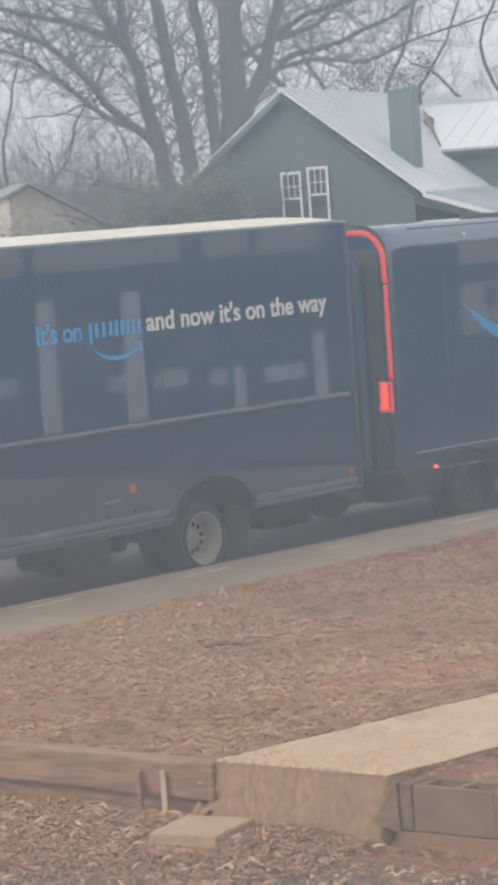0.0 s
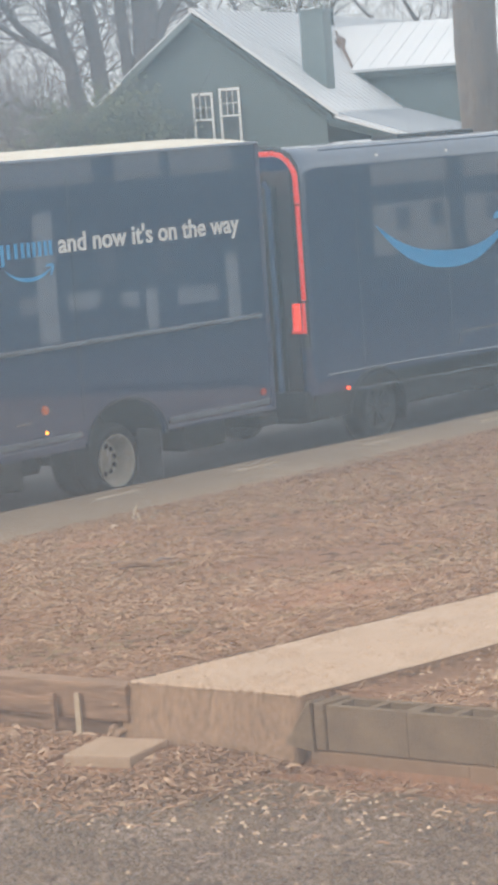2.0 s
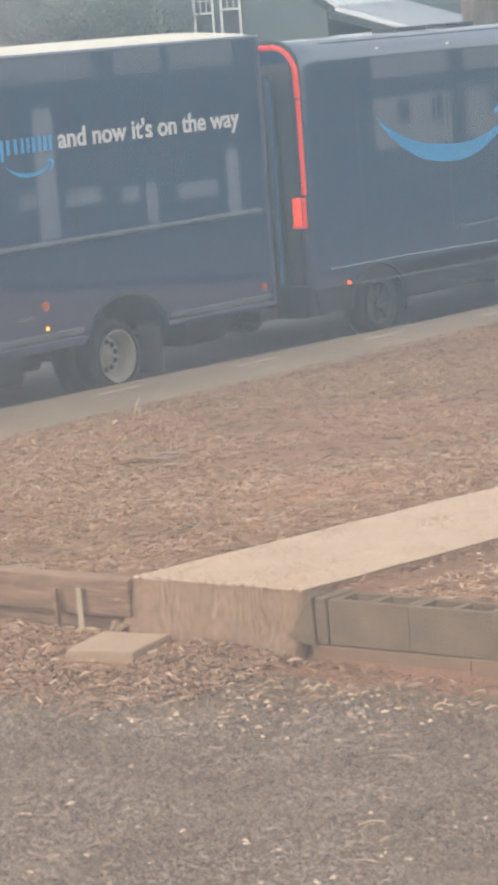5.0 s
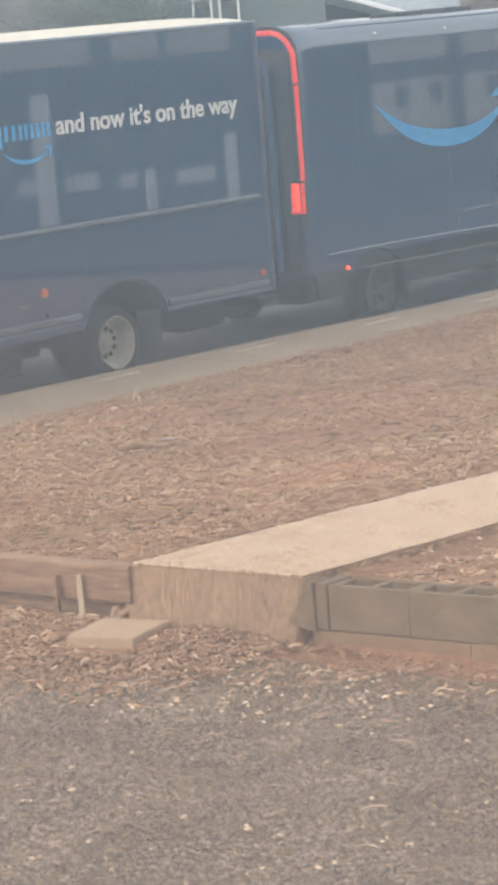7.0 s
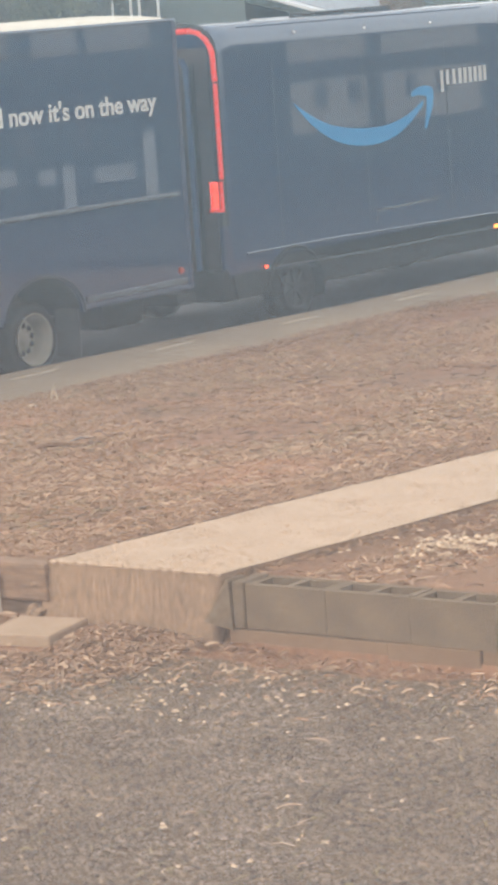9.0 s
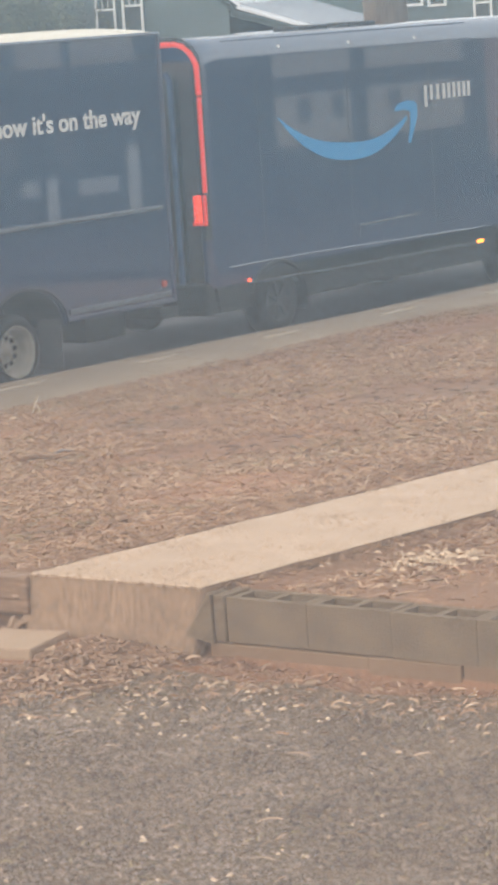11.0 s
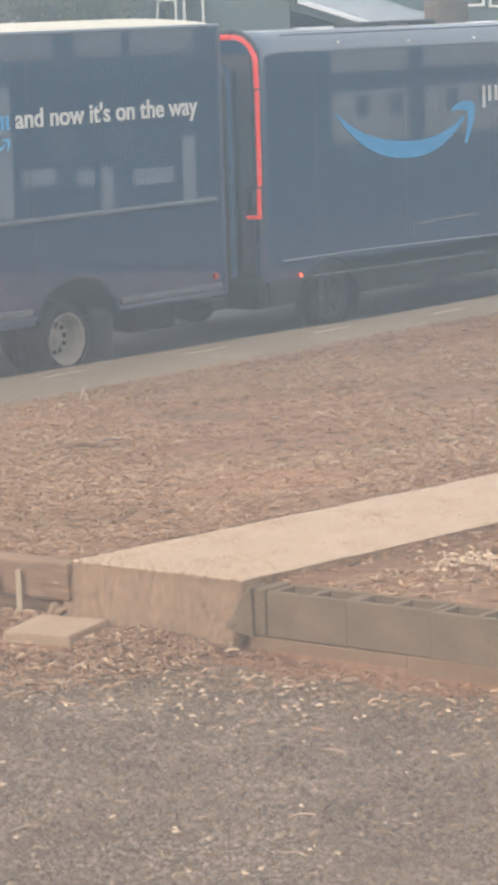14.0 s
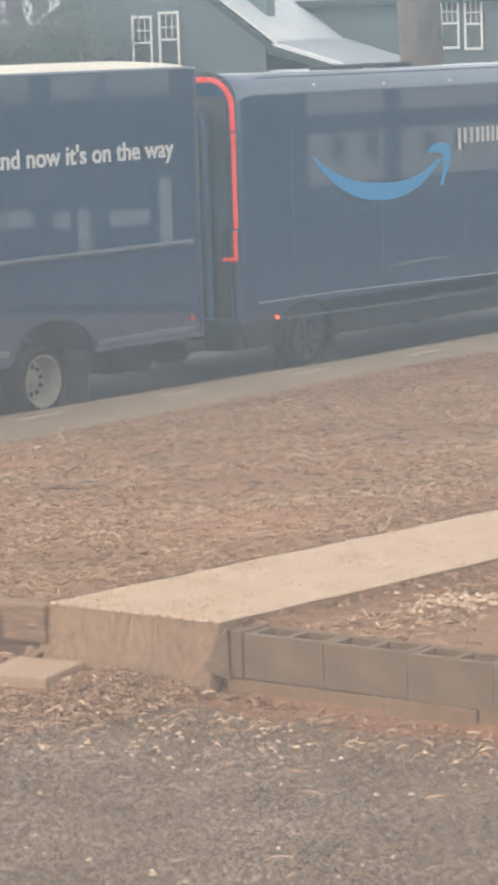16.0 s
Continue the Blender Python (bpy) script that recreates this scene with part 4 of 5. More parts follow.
def ev_wheel(x, y, near):
    w = part("wheel", lathe([(0.22, 0.0), (0.3, -0.02), (0.35, 0.02), (0.35, 0.2), (0.3, 0.23), (0.0, 0.23)], 36), RUBBER, ev, smooth=True)
    w.location = (x, y, 0.345)
    if near:
        part("rim", lathe([(0.225, -0.004), (0.235, -0.014), (0.215, -0.012), (0.2, 0.02), (0.19, 0.05), (0.0, 0.05)], 36), ALLOY, w, smooth=True)
        for k in range(7):
            a = 2 * math.pi * k / 7
            bm = boxed(0.05, 0.2, 0.0, 0.03, -0.018, 0.018, bevel=0.006)
            bmesh.ops.rotate(bm, verts=bm.verts, matrix=Matrix.Rotation(a, 3, "Y"))
            part("spoke", bm, ALLOY, w)
        part("hub", disc(bmesh.new(), 0, -0.006, 0, 0.055, 0.03), ALLOY, w)


for x in (1.19, 5.94):
    ev_wheel(x, 0.05, True)
    ev_wheel(x, 1.78, False)
part("mud_flap", boxed(1.66, 1.675, 0.02, 0.3, 0.2, 0.5), BLACK, ev)


def E(x):
    return x - EX


swoosh("curved_stroke", E(25.067), 2.259, E(27.533), 2.091, 0.366, 0.188, -0.006, BLUE_LETTER, ev)
part("roof_marker", disc(bmesh.new(), E(25.18), 0.000, 2.99, 0.014, 0.02, 8), WHITE_TRIM, ev)
part("roof_marker", disc(bmesh.new(), E(26.48), 0.000, 2.97, 0.014, 0.02, 8), WHITE_TRIM, ev)
part("roof_marker", disc(bmesh.new(), E(27.79), 0.000, 2.96, 0.014, 0.02, 8), WHITE_TRIM, ev)
part("door_track", tube([(E(26.49), -0.004, 0.86), (E(26.49), -0.004, 0.99), (E(27.74), -0.004, 1.01)], 0.008, 6), RAIL, ev)
word_bars(E(27.92), E(28.9), 2.22 + 0.03, 0.17, WHITE_LETTER, ev)

# ---- green house ----
HO = (68.52, 55.25)
house = thing("green_house", *HO, 0.0, "green clapboard house with a white metal roof", "house", turn=22)
SL = math.tan(radians(38.4))


def roof_z(y):
    return 6.66 - SL * abs(y)


def slab_quad(pts, thick):
    bm = bmesh.new()
    bm.faces.new([bm.verts.new(p) for p in pts])
    bmesh.ops.recalc_face_normals(bm, faces=bm.faces)
    bmesh.ops.solidify(bm, geom=bm.faces[:], thickness=thick)
    return bm


bm = bmesh.new()
v = [bm.verts.new(p) for p in ((0, 4.6, -0.6), (0, -3.85, -0.6), (0, -3.85, roof_z(3.85) - 0.12), (0, 0, 6.52), (0, 4.6, roof_z(4.6) - 0.12))]
bm.faces.new(v)
ret = bmesh.ops.extrude_face_region(bm, geom=bm.faces[:])
bmesh.ops.translate(bm, verts=[e for e in ret["geom"] if isinstance(e, bmesh.types.BMVert)], vec=(28, 0, 0))
bmesh.ops.recalc_face_normals(bm, faces=bm.faces)
part("wall", bm, SIDING, house)
bm = bmesh.new()
for k in range(36):
    z = 1.9 + 0.125 * k
    w1 = min(4.6, max(0.1, (6.45 - z) / SL))
    w0 = min(3.85, w1)
    box(bm, -0.035, 0.0, -w0, w1, z, z + 0.02)
part("clapboard", bm, SIDING, house)
tagged(house.children[-1], kind="stuff")
part("roof", slab_quad([(-0.35, 0, 6.68), (-0.35, -4.25, roof_z(4.25) + 0.02), (28.6, -4.25, roof_z(4.25) + 0.02), (28.6, 0, 6.68)], 0.09), METAL_ROOF, house)
part("roof", slab_quad([(-0.35, 0, 6.68), (28.6, 0, 6.68), (28.6, 5.2, roof_z(5.2) + 0.02), (-0.35, 5.2, roof_z(5.2) + 0.02)], 0.09), METAL_ROOF, house)
porch_lo = 3.3 - 0.3 * 3.2
part("porch_roof", slab_quad([(-0.4, -4.2, 3.34), (-0.4, -7.2, porch_lo), (9.0, -7.2, porch_lo), (9.0, -4.2, 3.34)], 0.08), METAL_ROOF, house)
for k in range(47):
    x = -0.2 + 0.61 * k
    bm = bmesh.new()
    a, b = Vector((x, -0.05, 6.76)), Vector((x, -4.22, roof_z(4.22) + 0.11))
    tube([a, b], 0.045, 4, bm)
    part("roof_rib", bm, RIB, house)
for k in range(12):
    x = -0.2 + 0.76 * k
    part("porch_rib", tube([(x, -4.22, 3.43), (x, -7.2, porch_lo + 0.09)], 0.04, 4), RIB, house)
part("ridge_cap", tube([(-0.36, 0, 6.72), (28.6, 0, 6.72)], 0.07, 6), METAL_ROOF, house)
part("rake_board", slab_quad([(-0.37, 0, 6.62), (-0.37, -4.1, roof_z(4.1) - 0.05), (-0.37, -4.1, roof_z(4.1) - 0.28), (-0.37, 0, 6.4)], 0.03), DARK_TRIM, house)
part("rake_board", slab_quad([(-0.37, 0, 6.62), (-0.37, 5.2, roof_z(5.2) - 0.05), (-0.37, 5.2, roof_z(5.2) - 0.28), (-0.37, 0, 6.4)], 0.03), SIDING, house)
part("porch_fascia", slab_quad([(-0.42, -4.0, 3.28), (-0.42, -7.2, porch_lo - 0.05), (-0.42, -7.2, porch_lo - 0.25), (-0.42, -4.0, 3.05)], 0.03), DARK_TRIM, house)
part("rake_flake", slab_quad([(-0.41, 2.3, roof_z(2.3) - 0.03), (-0.41, 3.15, roof_z(3.15) - 0.03), (-0.41, 3.15, roof_z(3.15) - 0.2), (-0.41, 2.3, roof_z(2.3) - 0.15)], 0.02), WHITE_TRIM, house)
part("porch_recess", boxed(0.6, 8.4, -6.6, -3.86, -0.4, 2.2), DARK_TRIM, house)
for x in (-0.2, 4.2, 8.6):
    part("porch_post", boxed(x - 0.08, x + 0.08, -7.0, -6.84, -0.6, porch_lo), WHITE_TRIM, house)
chim = part("chimney", boxed(2.3, 3.25, -3.35, -2.6, 3.0, 6.5, bevel=0.03), SIDING, house, "green painted chimney")
part("flashing", boxed(2.1, 3.35, -3.5, -3.3, 3.55, 4.05), METAL_ROOF, chim)
part("cap", boxed(2.26, 3.29, -3.39, -2.56, 6.46, 6.56, bevel=0.02), SIDING, chim)
part("vent_pipe", tube([(14.5, -0.5, 6.0), (14.5, -0.5, 6.95)], 0.09), DARK_TRIM, house)
# cross wing
part("wing_wall", boxed(8.5, 19.0, -13, -2.2, -0.6, 4.62), SIDING, house)
bm = bmesh.new()
for k in range(24):
    box(bm, 8.465, 8.5, -13, -2.3, 1.7 + 0.125 * k, 1.72 + 0.125 * k)
part("wing_clapboard", bm, SIDING, house)
tagged(house.children[-1], kind="stuff")
part("wing_roof", slab_quad([(8.2, -2.35, 4.64), (8.2, -13.4, 4.64), (13.8, -13.4, 6.2), (13.8, -0.5, 6.2)], 0.09), METAL_ROOF, house)
part("wing_roof", slab_quad([(19.4, -2.35, 4.64), (13.8, -0.5, 6.2), (13.8, -13.4, 6.2), (19.4, -13.4, 4.64)], 0.09), METAL_ROOF, house)
for k in range(18):
    y = -2.6 - 0.6 * k
    part("wing_rib", tube([(8.2, y, 4.74), (13.8, y, 6.3)], 0.025, 4), METAL_ROOF, house)
part("wing_fascia", boxed(8.14, 8.2, -13.4, -2.4, 4.42, 4.64), DARK_TRIM, house)
part("valley_rust", tube([(13.2, -0.95, 6.15), (12.2, -1.3, 5.88), (11.5, -1.53, 5.72), (10.9, -1.74, 5.54), (8.4, -2.64, 4.84)], [0.03, 0.06, 0.2, 0.06, 0.04], 6), RUST, house, "rust-brown debris in the roof valley")


def sash_window(x, y0, y1, z0, z1, parent):
    """Double-hung window on a wall that faces -x: six panes over one."""
    w = part("window", boxed(x - 0.02, x + 0.02, y0, y1, z0, z1), WINDOW, parent)
    t = 0.05
    for a in ((y0 - t, y0 + 0.02, z0, z1), (y1 - 0.02, y1 + t, z0, z1), (y0 - t, y1 + t, z1, z1 + 0.09), (y0 - t, y1 + t, z0 - 0.08, z0)):
        part("frame", boxed(x - 0.07, x - 0.02, *a), WHITE_TRIM, w)
    mid = (z0 + z1) / 2
    part("meeting_rail", boxed(x - 0.06, x - 0.02, y0, y1, mid - 0.03, mid + 0.03), WHITE_TRIM, w)
    for k in (1, 2):
        y = y0 + (y1 - y0) * k / 3
        part("muntin", boxed(x - 0.045, x - 0.02, y - 0.011, y + 0.011, mid, z1), WHITE_TRIM, w)
    part("muntin", boxed(x - 0.045, x - 0.02, y0, y1, (mid + z1) / 2 - 0.014, (mid + z1) / 2 + 0.014), WHITE_TRIM, w)


sash_window(-0.03, -0.37, 0.17, 2.75, 4.18, house)
sash_window(-0.03, -1.21, -0.66, 2.8, 4.28, house)
sash_window(8.46, -8.0, -7.48, 3.05, 4.5, house)
sash_window(8.46, -8.75, -8.25, 3.0, 4.47, house)
sash_window(8.46, -10.2, -9.7, 2.3, 3.6, house)

# ---- white house, far ----
white = thing("white_house", 79.41, 76.49, 0, "white clapboard house behind bare branches", "house", turn=-40)
bm = bmesh.new()
v = [bm.verts.new(p) for p in ((-0.75, 0, -0.6), (2.9, 0, -0.6), (2.9, 0, 2.9), (0, 0, 4.6), (-0.75, 0, 4.2))]
bm.faces.new(v)
ret = bmesh.ops.extrude_face_region(bm, geom=bm.faces[:])
bmesh.ops.translate(bm, verts=[e for e in ret["geom"] if isinstance(e, bmesh.types.BMVert)], vec=(0, 7, 0))
bmesh.ops.recalc_face_normals(bm, faces=bm.faces)
part("wall", bm, WHITE_SIDING, white)
part("roof", slab_quad([(0, -0.3, 4.68), (3.1, -0.3, 2.86), (3.1, 7.2, 2.86), (0, 7.2, 4.68)], 0.1), GREY_ROOF, white)
part("roof", slab_quad([(0, -0.3, 4.68), (0, 7.2, 4.68), (-0.95, 7.2, 4.2), (-0.95, -0.3, 4.2)], 0.1), GREY_ROOF, white)
bm = bmesh.new()
for k in range(24):
    z = 1.6 + 0.125 * k
    box(bm, -0.74, min(2.88, max(0.05, (4.55 - z) / 0.586)), -0.03, 0.0, z, z + 0.02)
part("clapboard", bm, WHITE_SIDING, white)
tagged(white.children[-1], kind="stuff")

# ---- trees ----
class Wood:
    """Collects tapered limbs as one mesh."""

    def __init__(self, seed):
        self.v, self.f, self.rng = [], [], random.Random(seed)

    def limb(self, pts, radii, sides):
        base, rings = len(self.v), len(pts)
        for i, p in enumerate(pts):
            d = (pts[min(i + 1, rings - 1)] - pts[max(i - 1, 0)])
            d = d.normalized() if d.length > 1e-6 else Vector((0, 0, 1))
            s = d.cross(Vector((0.31, 0.87, 0.38)))
            s = s.normalized() if s.length > 1e-4 else Vector((1, 0, 0))
            u = s.cross(d)
            for k in range(sides):
                a = 2 * math.pi * k / sides
                self.v.append(tuple(p + radii[i] * (math.cos(a) * s + math.sin(a) * u)))
        for i in range(rings - 1):
            for k in range(sides):
                a, b = base + i * sides + k, base + i * sides + (k + 1) % sides
                self.f.append((a, b, b + sides, a + sides))

    def grow(self, start, way, length, radius, depth, bend=0.25, rise=0.12, split=4, shrink=0.62, tip=0.35):
        r = self.rng
        n = 6 if depth > 1 else 4
        pts, p, d = [start], start.copy(), way.normalized()
        for i in range(n):
            d = (d + Vector((r.gauss(0, bend), r.gauss(0, bend), r.gauss(rise, bend))) * 0.45).normalized()
            p = p + d * (length / n)
            pts.append(p.copy())
        radii = [radius * (1 - (1 - tip) * i / n) for i in range(n + 1)]
        self.limb(pts, radii, 8 if radius > 0.15 else (5 if radius > 0.04 else 3))
        if depth <= 0:
            return
        for k in range(split):
            u = 0.3 + 0.7 * (k + r.random()) / split
            i = min(int(u * n), n - 1)
            q = pts[i].lerp(pts[i + 1], u * n - i) if i < n else pts[-1]
            along = (pts[min(i + 1, n)] - pts[i]).normalized()
            side = Vector((r.gauss(0, 1), r.gauss(0, 1), r.gauss(0.15, 0.8))).normalized()
            self.grow(q, along * 0.75 + side * 0.75, length * shrink * r.uniform(0.75, 1.2), radii[i] * r.uniform(0.42, 0.62), depth - 1, bend, rise, split, shrink, tip)

    def done(self, name, mat, parent=None):
        me = bpy.data.meshes.new(name)
        me.from_pydata(self.v, [], self.f)
        me.materials.append(mat)
        for p in me.polygons:
            p.use_smooth = True
        ob = new(name, me)
        ob.parent = parent
        return ob


# right and away as seen from the window, for setting out the far trees
AHEAD, RIGHT = Vector((0.766, 0.643, 0)), Vector((0.643, -0.766, 0))


def stand(ahead, right):
    return AHEAD * ahead + RIGHT * right


def oak(name, at, limbs, seed, label, depth=4):
    tree = thing(name, at.x, at.y, -0.6, label, "tree")
    w = Wood(seed)
    crown = Wood(seed + 50)
    for right, lift, length, radius, start in limbs:
        s = Vector((0, 0, start)) + RIGHT * right * 0.2
        way = RIGHT * right + Vector((0, 0, lift)) + AHEAD * w.rng.uniform(-0.3, 0.3)
        n = 12
        pts, p, d = [s], s.copy(), way.normalized()
        for i in range(n):
            d = (d + Vector((w.rng.gauss(0, 0.2), w.rng.gauss(0, 0.2), 0.05 + w.rng.gauss(0, 0.12)))).normalized()
            p = p + d * length / n
            pts.append(p.copy())
        radii = [radius * (1 - 0.65 * i / n) for i in range(n + 1)]
        w.limb(pts, radii, 10)
        for k in range(18):
            u = 0.12 + 0.86 * (k + w.rng.random()) / 18
            i = min(int(u * n), n - 1)
            side = Vector((w.rng.gauss(0, 1), w.rng.gauss(0, 1), w.rng.gauss(0.2, 0.5))).normalized()
            crown.grow(pts[i].lerp(pts[i + 1], u * n - i), d * 0.55 + side * 0.85, w.rng.uniform(1.4, 3.2), min(0.05, radii[i] * w.rng.uniform(0.2, 0.42)), depth, 0.55, 0.08, 4, 0.62)
    w.done("trunk", BARK, tree)
    crown.done("crown", TWIG, tree)
    return tree


def big_oak(at, seed):
    """The many-stemmed oak: each limb runs through (right, up) places, its radius tapering."""
    tree = thing("oak_tree", at.x, at.y, -0.6, "large bare multi-stemmed oak behind the house", "tree")
    w, crown = Wood(seed), Wood(seed + 50)
    rng = w.rng
    stems = [
        (0.56, 0.34, [(0.3, 0), (0.4, 2.5), (0.7, 6.2), (0.7, 8.4), (0.8, 10.9), (0.8, 15)]),
        (0.3, 0.14, [(0.8, 5.6), (1.0, 6.9), (1.9, 8.9), (2.4, 10.4), (2.9, 13.5)]),
        (0.34, 0.17, [(-0.2, 0.3), (-0.6, 2.8), (-0.9, 5.5), (-1.1, 7.2), (-1.4, 8.8), (-1.7, 11.1), (-2.0, 14)]),
        (0.24, 0.14, [(0.3, 3.4), (0.1, 5.2), (-0.1, 8.1), (-0.3, 9.8), (-0.7, 13.5)]),
        (0.34, 0.13, [(-0.5, 0.8), (-1.2, 2.8), (-1.8, 5.4), (-2.2, 7.5), (-2.5, 9.0), (-3.1, 10.0), (-4.4, 12.4)]),
        (0.2, 0.12, [(-2.55, 9.0), (-2.8, 9.8), (-2.9, 10.8), (-3.1, 13)]),
        (0.14, 0.06, [(-3.0, 9.8), (-4.5, 10.5), (-5.8, 10.8), (-8.3, 11.5)]),
        (0.17, 0.06, [(-1.6, 4.8), (-2.0, 6.3), (-3.6, 7.6), (-4.4, 8.8), (-5.5, 9.9), (-7.0, 10.5), (-9, 10.8)]),
        (0.13, 0.05, [(-1.9, 6.4), (-2.7, 6.8), (-3.8, 7.3), (-5.0, 8.5), (-6.1, 9.4), (-8.0, 10.2)]),
        (0.12, 0.05, [(1.3, 7.6), (2.8, 9.0), (4.4, 9.2), (6.2, 9.9), (8, 11)]),
        (0.11, 0.05, [(2.0, 9.3), (3.3, 10.3), (5.3, 10.7), (7, 11.5)]),
        (0.1, 0.03, [(1.2, 7.4), (1.8, 8.4), (3.6, 8.7), (5.3, 8.5), (7.1, 9.2), (9.8, 9.9)]),
        (0.11, 0.05, [(0.8, 8.6), (1.3, 9.2), (3.7, 9.8), (4.9, 11.0), (6, 13)]),
        (0.07, 0.02, [(-1.0, 3.2), (-2.2, 4.6), (-3.6, 4.9), (-5.2, 5.6)]),
        (0.07, 0.02, [(-0.8, 2.4), (-2.4, 3.4), (-3.8, 3.6), (-5.6, 4.1)]),
    ]
    for thick, thin, line in stems:
        pts = []
        for (x0, z0), (x1, z1) in zip(line, line[1:]):
            for i in range(4):
                u = i / 4
                pts.append(RIGHT * (x0 + (x1 - x0) * u + rng.gauss(0, 0.04)) + AHEAD * rng.gauss(0, 0.05) + Vector((0, 0, z0 + (z1 - z0) * u + rng.gauss(0, 0.04))))
        pts.append(RIGHT * line[-1][0] + Vector((0, 0, line[-1][1])))
        for i in range(1, len(pts) - 1):
            pts[i] = (pts[i - 1] + pts[i] * 2 + pts[i + 1]) / 4
        n = len(pts) - 1
        radii = [thick + (thin - thick) * i / n for i in range(n + 1)]
        w.limb(pts, radii, 12)
        for k in range(int(2.9 * n)):
            i = rng.randrange(n // 3, n)
            side = Vector((rng.gauss(0, 1), rng.gauss(0, 1), rng.gauss(0.25, 0.6))).normalized()
            along = (pts[i + 1] - pts[i]).normalized()
            crown.grow(pts[i].lerp(pts[i + 1], rng.random()), along * 0.4 + side * 0.9, rng.uniform(1.2, 3.0), min(radii[i] * 0.4, rng.uniform(0.022, 0.05)), 3, 0.5, 0.08, 3, 0.62, 0.4)
    w.done("trunk", BARK, tree)
    crown.done("crown", TWIG, tree)


big_oak(stand(100, -0.4), 21)
oak("bare_tree", stand(118, -9.5), [(0.1, 1, 15, 0.18, 0.0), (-0.3, 1, 11, 0.08, 4), (0.4, 1, 11, 0.08, 3.5), (1.5, 1, 9, 0.07, 4)], 33, "bare winter tree behind the white house", 3)
oak("bare_tree", stand(120, 5.5), [(-0.1, 1, 15, 0.22, 0.0), (-0.4, 1, 12, 0.1, 5), (0.5, 1, 12, 0.1, 5), (1.3, 1, 10, 0.08, 5.5)], 47, "bare winter tree behind the metal roof", 3)
oak("bare_tree", stand(125, 13), [(0.1, 1, 15, 0.2, 0.0), (-0.4, 1, 12, 0.1, 5), (0.6, 1, 12, 0.1, 5), (-1.2, 1, 10, 0.08, 5.5)], 53, "bare winter tree behind the metal roof", 3)

# far woods
w = Wood(77)
for k in range(230):
    a, rr = w.rng.uniform(135, 230), w.rng.uniform(-34, 34)
    s = stand(a, rr)
    s.z = -1.0
    w.grow(s, Vector((w.rng.gauss(0, 0.1), w.rng.gauss(0, 0.1), 1)), w.rng.uniform(4, 8), w.rng.uniform(0.06, 0.15), 3, 0.25, 0.1, 5, 0.6)
for k in range(130):
    s = stand(w.rng.uniform(128, 200), w.rng.uniform(-26, -3))
    s.z = -1.0
    w.grow(s, Vector((w.rng.gauss(0, 0.12), w.rng.gauss(0, 0.12), 1)), w.rng.uniform(3.5, 6), w.rng.uniform(0.05, 0.11), 3, 0.3, 0.1, 5, 0.62)
tagged(w.done("far_woods", TWIG), "grey bare woods in the distance", "woods", kind="stuff")

def sapling(at, seed, height, label):
    ob = thing("bare_sapling", at.x, at.y, -0.4, label, "tree")
    w = Wood(seed)
    for k in range(4):
        w.grow(Vector((w.rng.gauss(0, 0.25), w.rng.gauss(0, 0.25), 0)), Vector((w.rng.gauss(0, 0.3), w.rng.gauss(0, 0.3), 1)), height * w.rng.uniform(0.7, 1), 0.045, 3, 0.4, 0.12, 4, 0.6)
    w.done("stems", TWIG, ob)


for k, (a, r, h) in enumerate(((98, -7.6, 4.6), (97, -6.2, 4.0), (97, -5.0, 4.4), (95, -3.4, 4.6), (96, -8.6, 5.0))):
    sapling(stand(a, r), 130 + k, h, "bare twiggy sapling before the white house")

# street tree trunk in front of the house
trunk_at = (42.0, 27.75)
tree = thing("street_tree", *trunk_at, -0.1, "thick rough brown tree trunk beyond the road", "tree")
w = Wood(91)
pts = [Vector((0.0, 0.0, z)) + Vector((0.03 * math.sin(z), 0.03 * math.cos(z * 1.3), 0)) for z in (0, 0.5, 1.5, 3, 4.5, 6, 8, 10, 12)]
w.limb(pts, [0.6, 0.46, 0.4, 0.375, 0.365, 0.36, 0.34, 0.3, 0.2], 20)
w.done("trunk", PALE_BARK, tree)
w = Wood(92)
for k in range(8):
    w.grow(pts[6 if k < 3 else 8], Vector((w.rng.gauss(0, 1), w.rng.gauss(0, 1), 0.8)), 4.5, 0.11, 3, 0.3, 0.1, 4)
w.done("crown", TWIG, tree)


